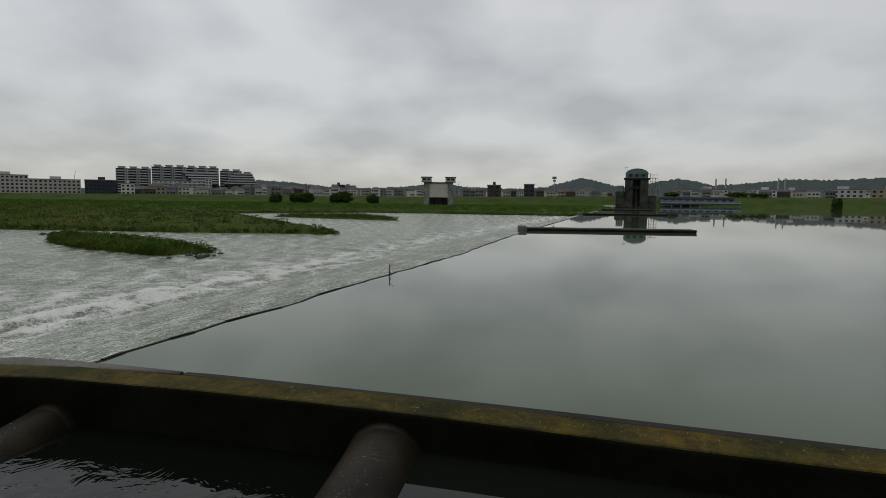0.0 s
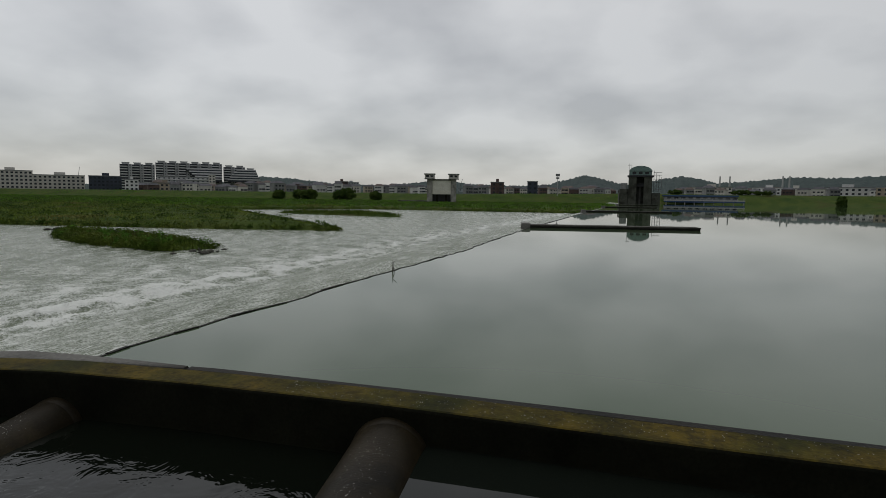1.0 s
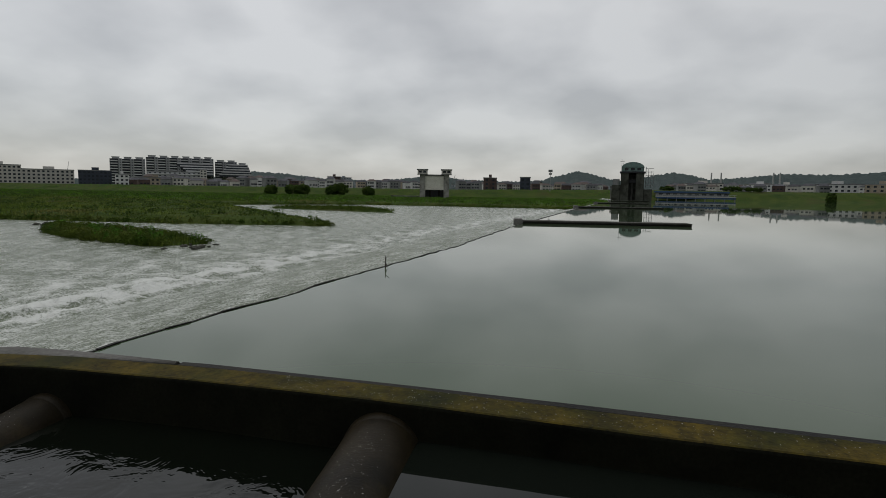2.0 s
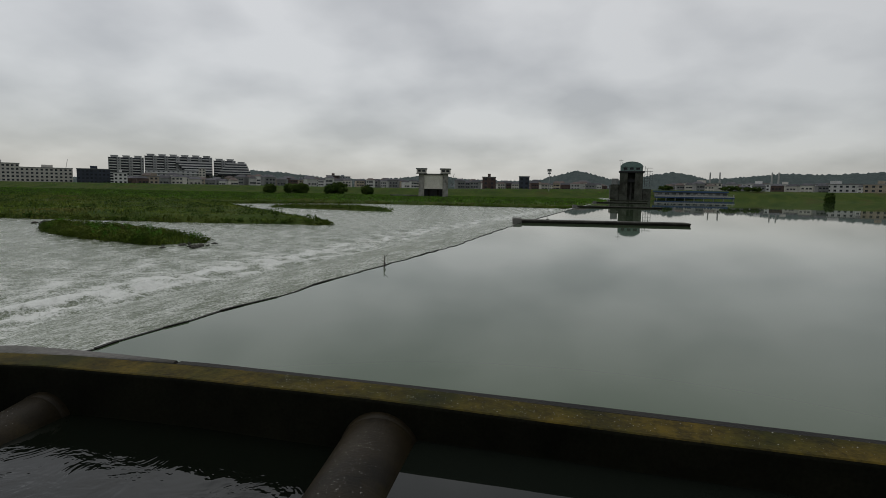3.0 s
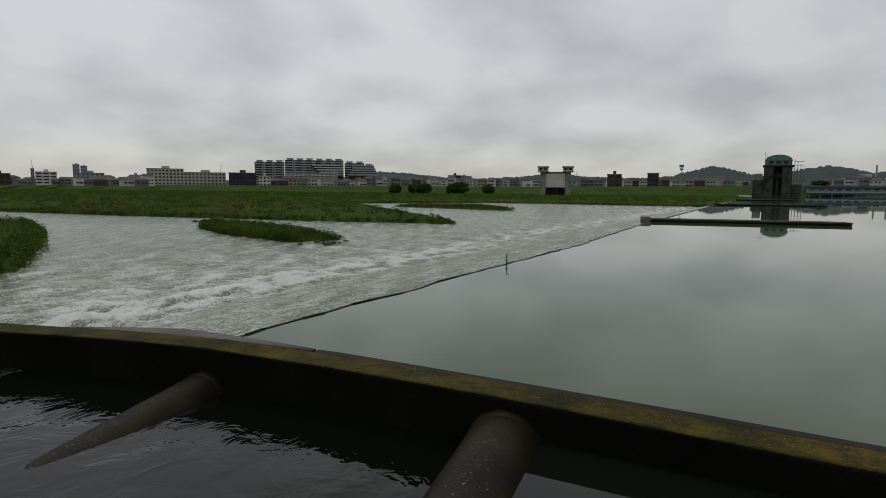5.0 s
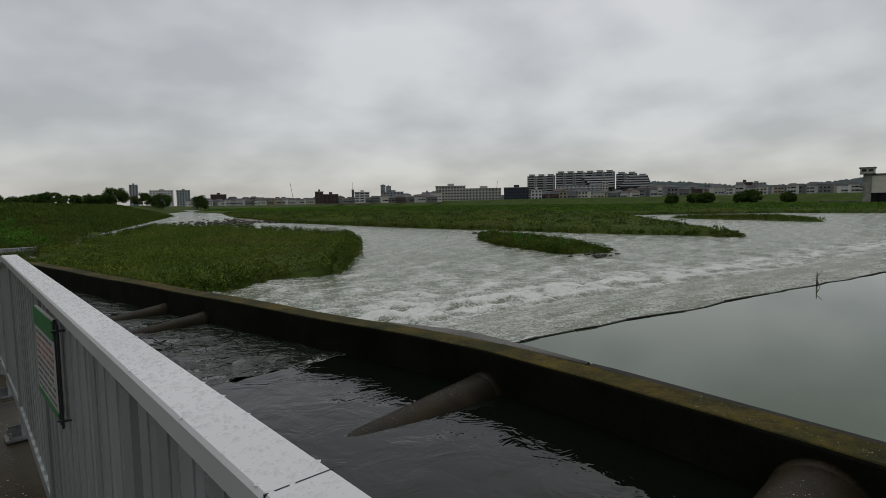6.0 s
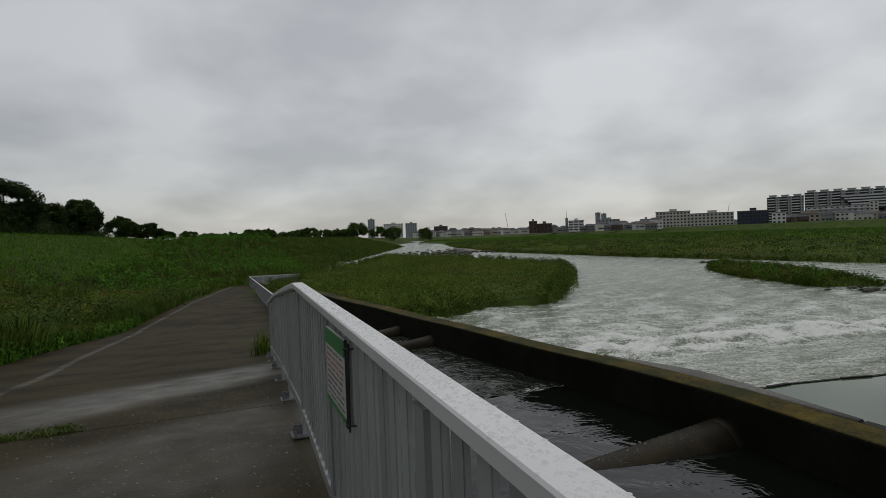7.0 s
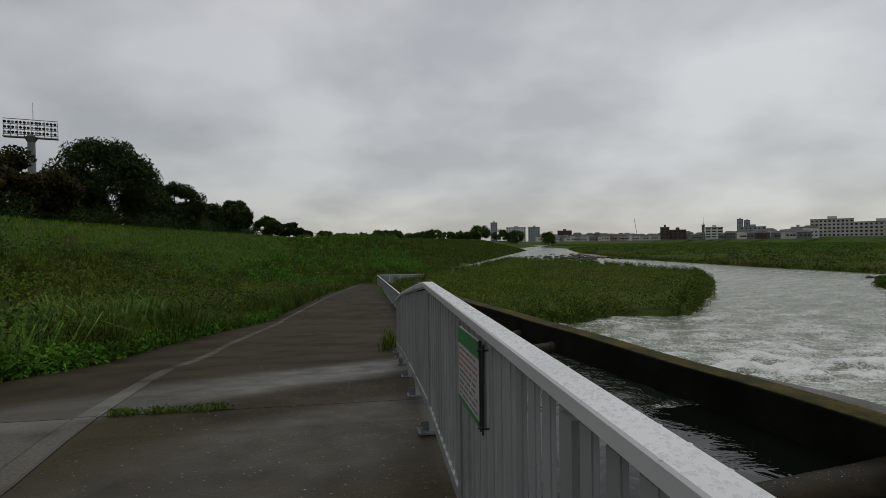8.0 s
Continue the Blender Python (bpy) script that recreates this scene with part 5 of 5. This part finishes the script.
for ax in (-5.4, -4.6):
    part("antenna", rod((ax, -4, 14.2), (ax, -4, 20.4 if ax < -5 else 18.6), 0.09, 0.05, 6), M_STEEL, tw)
part("antenna_head", box(-6.2, -4.2, -4.1, -3.9, 19.2, 19.4), M_STEEL, tw)
part("annex", box(-9.8, -5.7, -4, 4, -4, 7.4, 0.1), M_TOWERC, tw)
part("annex_cabin", box(-9.5, -6.2, -3, 3, 7.4, 10.4, 0.1), M_GREYW, tw)
part("annex_gate", box(-10.4, -9.85, -4.4, -3.6, 0, 7.0), M_CONC, tw)
part("annex", box(5.7, 9.6, -4, 4, -4, 5.4, 0.1), M_TOWERC, tw)
for lx in (6.4, 7.6, 8.8, 10.0):
    part("stair_post", rod((lx, -2, 6.2), (lx, -2, 17.0 - 0.9 * (lx - 6)), 0.11, None, 5), M_STEEL, tw)
for k in range(6):
    part("stair_landing", box(6.2, 10.1, -2.6, -1.4, 7.2 + 1.7 * k, 7.35 + 1.7 * k), M_STEEL, tw)
tw.matrix_world = Matrix.Translation((*polar(-99.9, 306), POOL)) @ pose(0, 0, 0, 0, 0, -99.9)

# sluice gate with two cabins on the far bank
M_PILLAR = surface("pale_pillar_concrete", (0.24, 0.235, 0.215), (0.38, 0.37, 0.34), 0.4, 0.8, 0.2, 15, stain=((0.10, 0.098, 0.085), 0.3, 0.5, 0.7), spec=0.15)
gt = thing("sluice_gate", "old concrete sluice gate with two pale control cabins", "sluice gate")
for s in (-1, 1):
    part("pillar", box(s * 6.6 - 1.5, s * 6.6 + 1.5, -1.5, 2.5, -1, 13.4, 0.1), M_PILLAR, gt)
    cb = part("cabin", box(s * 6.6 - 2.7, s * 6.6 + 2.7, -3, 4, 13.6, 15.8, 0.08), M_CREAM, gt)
    part("cabin_roof", box(s * 6.6 - 3.1, s * 6.6 + 3.1, -3.4, 4.4, 15.8, 16.3), M_GREYW, gt)
    part("cabin_floor", box(s * 6.6 - 2.9, s * 6.6 + 2.9, -3.2, 4.2, 13.3, 13.6), M_GREYW, gt)
    for q in (-1.2, 1.2):
        part("cabin_window", box(s * 6.6 + q - 0.8, s * 6.6 + q + 0.8, -3.06, -2.9, 14.3, 15.4), M_GLASS, cb)
part("gate_leaf", box(-5.1, 5.1, -0.9, -0.3, 5.0, 12.6, 0.06), surface("cream_gate_paint", (0.62, 0.60, 0.52), (0.74, 0.72, 0.64), 0.4, 0.6, 0.05, spec=0.3), gt, "cream steel gate leaf")
part("top_beam", box(-5.1, 5.1, -1.2, 2.2, 12.6, 13.4), M_CONC, gt)
part("opening_back", box(-5.1, 5.1, 3, 3.4, -1, 5), M_DARK, gt)
for q in (-2.5, 2.5):
    part("opening_pier", box(q - 0.5, q + 0.5, 0, 2.9, -1, 5), M_DARKC, gt)
part("stair_rail", rod((9.2, 0, 6), (11.5, 0, 13.5), 0.12, None, 5), M_STEEL, gt)
part("ramp", box(-24, -8.2, -1, 1, 0.6, 1.6, 0.05), M_CONC, gt)
gt.matrix_world = Matrix.Translation((*polar(-80.62, 315), LOW + 0.2)) @ pose(0, 0, 0, 0, 0, -80.62)

# poles, chimneys and cranes
M_MAST = surface("pale_mast_paint", (0.34, 0.34, 0.34), (0.42, 0.42, 0.42), 1, 0.6, 0.0)


def mast(az, d, top, width, label, name="lamp_mast", base=2.0, head=True, category="mast", lean=0.0):
    t = thing(name, label, category)
    h = 1.404 + d * math.tan(radians(top)) - base
    part("pole", rod((0, 0, -0.5), (lean, 0, h), width, width * 0.7, 8), M_MAST, t)
    if head:
        part("lamp_head", box(-1.3, 1.3, -0.3, 0.3, h - 1.6, h, 0.05), M_STEEL, t)
        part("lamp_head", box(-1.0, 1.0, -0.3, 0.3, h - 3.2, h - 2.2, 0.05), M_STEEL, t)
    t.matrix_world = Matrix.Translation((*polar(az, d), base)) @ pose(0, 0, 0, 0, 0, az)


mast(-92.15, 370, 2.25, 0.22, "tall pale lamp mast behind the levee")
for a in (-106.7, -107.5, -111.6, -112.1):
    mast(a, 1100, 2.02, 1.6, "pale lattice chimney tower in the distance", "chimney", head=False, category="chimney")
mast(-27.9, 760, 2.12, 0.35, "thin crane jib rising over roofs", "crane", head=False, category="crane", lean=-4.5)
mast(-47.8, 800, 2.0, 0.3, "thin crane jib behind the flats", "crane", head=False, category="crane", lean=5)
mast(-33.6, 700, 2.05, 0.25, "thin antenna mast on a roof", "antenna_mast", head=False, category="mast")

# blue works and jetty across the pool
shed = thing("waterworks_shed", "long low shed with a blue roof beyond the pool", "shed")
part("wall", box(-18, 22, 0, 10, -1, 1.9), M_GREYW, shed)
part("roof", box(-19, 23, -1, 11, 1.9, 2.8, 0.1), M_BLUE, shed)
for k in range(10):
    part("window", box(-16 + 4 * k, -13.6 + 4 * k, -0.06, 0.1, 0.5, 1.5), M_GLASS, shed)
shed.matrix_world = Matrix.Translation((*polar(-104.8, 372), 0.6)) @ pose(0, 0, 0, 0, 0, -104.8)
jet = thing("jetty", "pale blue jetty on posts at the far shore", "jetty")
part("deck", box(-16, 24, -1.5, 1.5, 1.9, 2.4), M_MAST, jet)
part("girder", box(-16, 24, -1.2, 1.2, 1.0, 1.7), M_BLUE, jet, "blue girder")
for k in range(9):
    part("post", rod((-15 + 4.8 * k, 0, -3), (-15 + 4.8 * k, 0, 1.9), 0.3, None, 6), M_CREAM, jet)
part("rail", box(-16, 24, -1.5, -1.4, 3.2, 3.35), M_MAST, jet)
for k in range(14):
    part("rail_post", box(-15.8 + 3 * k, -15.6 + 3 * k, -1.5, -1.4, 2.4, 3.3), M_MAST, jet)
jet.matrix_world = Matrix.Translation((*polar(-104.8, 340), POOL - 0.2)) @ pose(0, 0, 0, 0, 0, -104.8)

# floodlight tower of the sports ground
ft = thing("floodlight_tower", "tall grey floodlight tower with rows of lamps", "floodlight tower")
d = 118.0
z0 = 3.1
zb, zt = 1.404 + d * math.tan(radians(8.95)) - z0, 1.404 + d * math.tan(radians(10.3)) - z0
part("column", rod((0, 0, -0.5), (0, 0, zb + 0.6), 0.75, 0.55, 14), M_STEEL, ft)
part("column_head", rod((0, 0, zb - 0.8), (0, 0, zb + 0.2), 0.5, 1.1, 14), M_STEEL, ft)
part("platform", box(-3.8, 3.8, -0.7, 0.7, zb, zb + 0.15), M_STEEL, ft)
for k in range(4):
    part("rack_rail", box(-3.8, 3.8, -0.12, 0.0, zb + 0.5 + 0.85 * k, zb + 0.6 + 0.85 * k), M_STEEL, ft)
for k in range(9):
    part("rack_post", box(-3.8 + 0.94 * k, -3.72 + 0.94 * k, -0.1, 0.1, zb + 0.1, zt), M_STEEL, ft)
for r in range(3):
    for k in range(14):
        piece("floodlight", "floodlight", lambda: rod((0, -0.35, 0), (0, 0.1, 0.12), 0.24, 0.12, 8), M_DARK if (r + k) % 4 else M_MAST, ft, (-3.5 + 0.53 * k, -0.1, zb + 0.8 + 0.85 * r))
part("lightning_rod", rod((0.3, 0, zt), (0.3, 0, zt + 3.2), 0.05, 0.03, 5), M_STEEL, ft)
ft.matrix_world = Matrix.Translation((*polar(27.15, d), z0)) @ pose(0, 0, 0, 0, 0, 20)
hut = thing("park_hut", "small white park building behind the trees", "building")
part("wall", box(-4, 4, -2, 2, -0.5, 2.2), M_WHITE, hut)
part("roof", box(-4.3, 4.3, -2.3, 2.3, 2.2, 2.5), M_GREYW, hut)
part("window", box(-2, -0.6, -2.06, -1.9, 0.8, 1.7), M_GLASS, hut)
hut.matrix_world = Matrix.Translation((*polar(24.0, 78), 3.2)) @ pose(0, 0, 0, 0, 0, 24)

# fence across the end of the canal
fr = thing("railing", "grey railing closing off the end of the canal", "railing", "path railings")
za = float(path_z(70))
part("top_rail", box(2.6, 8.4, 69.95, 70.05, za + 1.02, za + 1.1), M_RAIL, fr)
part("panel", box(2.6, 8.4, 69.98, 70.02, za + 0.2, za + 1.0), M_SLAT, fr)
for k in range(5):
    part("post", box(2.7 + 1.4 * k, 2.76 + 1.4 * k, 69.97, 70.03, za - 0.4, za + 1.05), M_RAIL, fr)

# ---- small things near the camera ----
sign = thing("notice_board", "white notice board with green header tied to the railing", "notice board")
part("board", box(-0.006, 0.006, 2.03, 2.44, 0.715, 1.03, 0.002), surface("notice_paper", (0.42, 0.40, 0.38), (0.52, 0.50, 0.47), 3, 0.5, 0.0, vary=0.05), sign)
part("header", box(-0.009, -0.0065, 2.03, 2.44, 0.965, 1.03), surface("green_print", (0.035, 0.16, 0.05), (0.05, 0.21, 0.07), 3, 0.5, 0.0, vary=0.05), sign, "green header band")
part("footer", box(-0.009, -0.0065, 2.03, 2.44, 0.715, 0.735), bpy.data.materials["green_print"], sign, "green lower band")
M_REDP = surface("red_print", (0.32, 0.14, 0.12), (0.38, 0.18, 0.15), 5, 0.6, 0.0)
M_BLKP = surface("black_print", (0.12, 0.12, 0.12), (0.18, 0.18, 0.18), 5, 0.6, 0.0)
g = random.Random(3)
z = 0.945
while z > 0.75:
    col = M_REDP if 0.86 < z < 0.93 else M_BLKP
    y = 2.41
    while y > 2.08:
        w = g.uniform(0.03, 0.09)
        part("print_bar", box(-0.0082, -0.0068, max(2.06, y - w), y, z - 0.004, z + 0.003), col, sign)
        y -= w + g.uniform(0.012, 0.03)
    z -= 0.024
part("edge", box(-0.006, 0.004, 2.022, 2.03, 0.70, 1.035), M_DARK, sign, "black edge strip")
part("stay", rod((-0.004, 1.985, 0.70), (-0.004, 1.965, 1.03), 0.004, None, 6), M_DARK, sign, "thin black stay")
for zz in (0.715, 1.0):
    part("tie", rod((-0.012, 2.02, zz), (0.06, 1.95, zz + 0.01), 0.004, None, 6), M_DARK, sign, "black cable tie")
sign.location = (rail_x(2.2) - 0.032, 0, 0)
sign.rotation_euler = (0, 0, 0)

M_CHIP = surface("pale_chips", (0.16, 0.155, 0.14), (0.42, 0.41, 0.38), 8, 0.7, 0.0, island=0.4)


def chips(name, x, y, z, size, seed, label):
    g = np.random.RandomState(seed)
    n = len(x)
    s = size * (0.35 + 0.9 * g.rand(n) ** 2.2)
    a = g.rand(n) * 6.283
    P = []
    for k in range(5):
        if k < 4:
            P.append(np.stack([x + s * np.cos(a + k * 1.571), y + s * (0.6 + 0.3 * (k % 2)) * np.sin(a + k * 1.571), z], -1))
        else:
            P.append(np.stack([x, y, z + s * 0.5], -1))
    P = np.stack(P, 1)
    i = np.arange(n)[:, None] * 5
    T = np.concatenate([i + [0, 1, 4], i + [1, 2, 4], i + [2, 3, 4], i + [3, 0, 4]], 1).reshape(-1, 3)
    return tagged(tri_mesh(name, P.reshape(-1, 3), T, M_CHIP), label, "debris", kind="stuff")


g = np.random.RandomState(8)
n = 2800
y = 1.5 + 8 * g.rand(n) ** 1.2
x = -2.0 + 2.5 * g.rand(n) ** 0.6
chips("path_grit", x, y, path_z(y) + 0.001, 0.0055, 1, "pale grit and petals scattered on the wet path")
n = 520
y = 3.2 - 8 * g.rand(n) ** 1.3
x = wall_in(y) + 0.08 + 0.5 * g.rand(n) ** 1.3
chips("wall_grit", x, y, WALL_TOP + 0.012 * np.sin(y * 0.9) + 0.002, 0.009, 2, "pale shell grit lying on the mossy wall")
for y0, zc, zb_, r in ((1.55, -2.11, -2.40, 0.54), (7.05, -2.28, -2.98, 0.46)):
    n = 420
    s = g.rand(n) ** 1.2 * 0.55
    x1, x0 = float(wall_in(y0)) + 0.2, float(path_right(y0)) - 0.2
    a = 1.57 + 0.30 * g.normal(size=n)
    chips("strut_grit", x1 + (x0 - x1) * s, y0 + r * np.cos(a), zc + (zb_ - zc) * s + r * np.sin(a) + 0.001, 0.009, int(y0), "pale droppings and grit on the strut")

# rain drops on the top rail
n = 1500
y = 0.2 + 4.0 * g.rand(n) ** 1.5
cx = np.array([rail_x(v) for v in y])
x = cx - 0.032 + 0.066 * g.rand(n)
r = 0.0013 + 0.0032 * g.rand(n) ** 2
a = g.rand(n) * 3.14
P, T = [], []
for k in range(6):
    u, v = r * np.cos(k * 1.047) * 1.9, r * np.sin(k * 1.047)
    P.append(np.stack([x + u * np.cos(a) - v * np.sin(a), y + u * np.sin(a) + v * np.cos(a), np.full(n, 1.1)], -1))
P.append(np.stack([x, y, 1.1 + r * 0.75], -1))
i = np.arange(n)[:, None] * 7
T = np.concatenate([i + [k, (k + 1) % 6, 6] for k in range(6)], 1).reshape(-1, 3)
M_DROP = surface("rain_drops", (0.60, 0.61, 0.61), (0.68, 0.69, 0.69), 5, 0.16, 0.0, vary=0.05)
drops = tri_mesh("rain_drops", np.stack(P, 1).reshape(-1, 3), T, M_DROP)
drops.data.polygons.foreach_set("use_smooth", [True] * len(T))
tagged(drops, "clear rain drops beading on the top rail", "water drops", kind="stuff")
part("rail_joint", box(-0.037, 0.0395, 0.440, 0.4416, 1.06, 1.1006), M_DARK, bpy.data.objects["railing"], "dark joint in the top rail").location = (rail_x(0.44), 0, 0)

# stones in the river
g = np.random.RandomState(15)


def stones(name, x, y, z, size, seed, label):
    gg = np.random.RandomState(seed)
    ico = bmesh.new()
    bmesh.ops.create_icosphere(ico, subdivisions=1, radius=1)
    base = np.array([v.co[:] for v in ico.verts])
    tri = np.array([[v.index for v in f.verts] for f in ico.faces])
    ico.free()
    P, T = [], []
    for i in range(len(x)):
        q = base * (size * (0.4 + gg.rand())) * [1 + 0.5 * gg.rand(), 1, 0.55] * (1 + 0.25 * gg.normal(size=(len(base), 1)))
        P.append(q + [x[i], y[i], z[i]])
        T.append(tri + i * len(base))
    return tagged(tri_mesh(name, np.concatenate(P), np.concatenate(T), M_ROCK), label, "stones", kind="stuff")


n = 240
x = 50 + 34 * g.rand(n)
y = 138 + 1.15 * (x - 50) + 12 * g.normal(size=n)
stones("river_stones", x, y, np.full(n, LOW + 0.05), 0.5, 1, "dark stones piled in the shallow river")
n = 50
x, y = 38 + 6 * g.rand(n), 24.5 + 3.5 * g.rand(n)
stones("islet_stones", x[:16], y[:16], np.full(16, LOW + 0.02), 0.25, 2, "dark stones at the tip of the islet")
x, y = 58 + 3 * g.rand(12), 54 + 3 * g.rand(12)
stones("islet_stones", x, y, np.full(12, LOW + 0.05), 0.35, 3, "dark stones at the tail of the islet")

# gravel bar at the head of the shallows
bar = bmesh.new()
ring = []
top = bar.verts.new((0, 0, 0.35))
for k in range(40):
    a = k * 2 * math.pi / 40
    r = 1 + 0.16 * math.sin(3 * a + 1) + 0.1 * math.sin(7 * a)
    ring.append((bar.verts.new((8 * r * math.cos(a), 26 * r * math.sin(a), -0.25)), bar.verts.new((5.5 * r * math.cos(a), 18 * r * math.sin(a), 0.22))))
for k in range(40):
    (a0, b0), (a1, b1) = ring[k], ring[(k + 1) % 40]
    bar.faces.new((a0, a1, b1, b0))
    bar.faces.new((b0, b1, top))
gb = part("gravel_bar", bar, M_SAND, smooth=True)
gb.matrix_world = Matrix.Translation((76, 172, LOW)) @ pose(0, 0, 0, 0, 0, -14)
tagged(gb, "pale gravel bar at the river bend", "gravel bar", kind="structure")
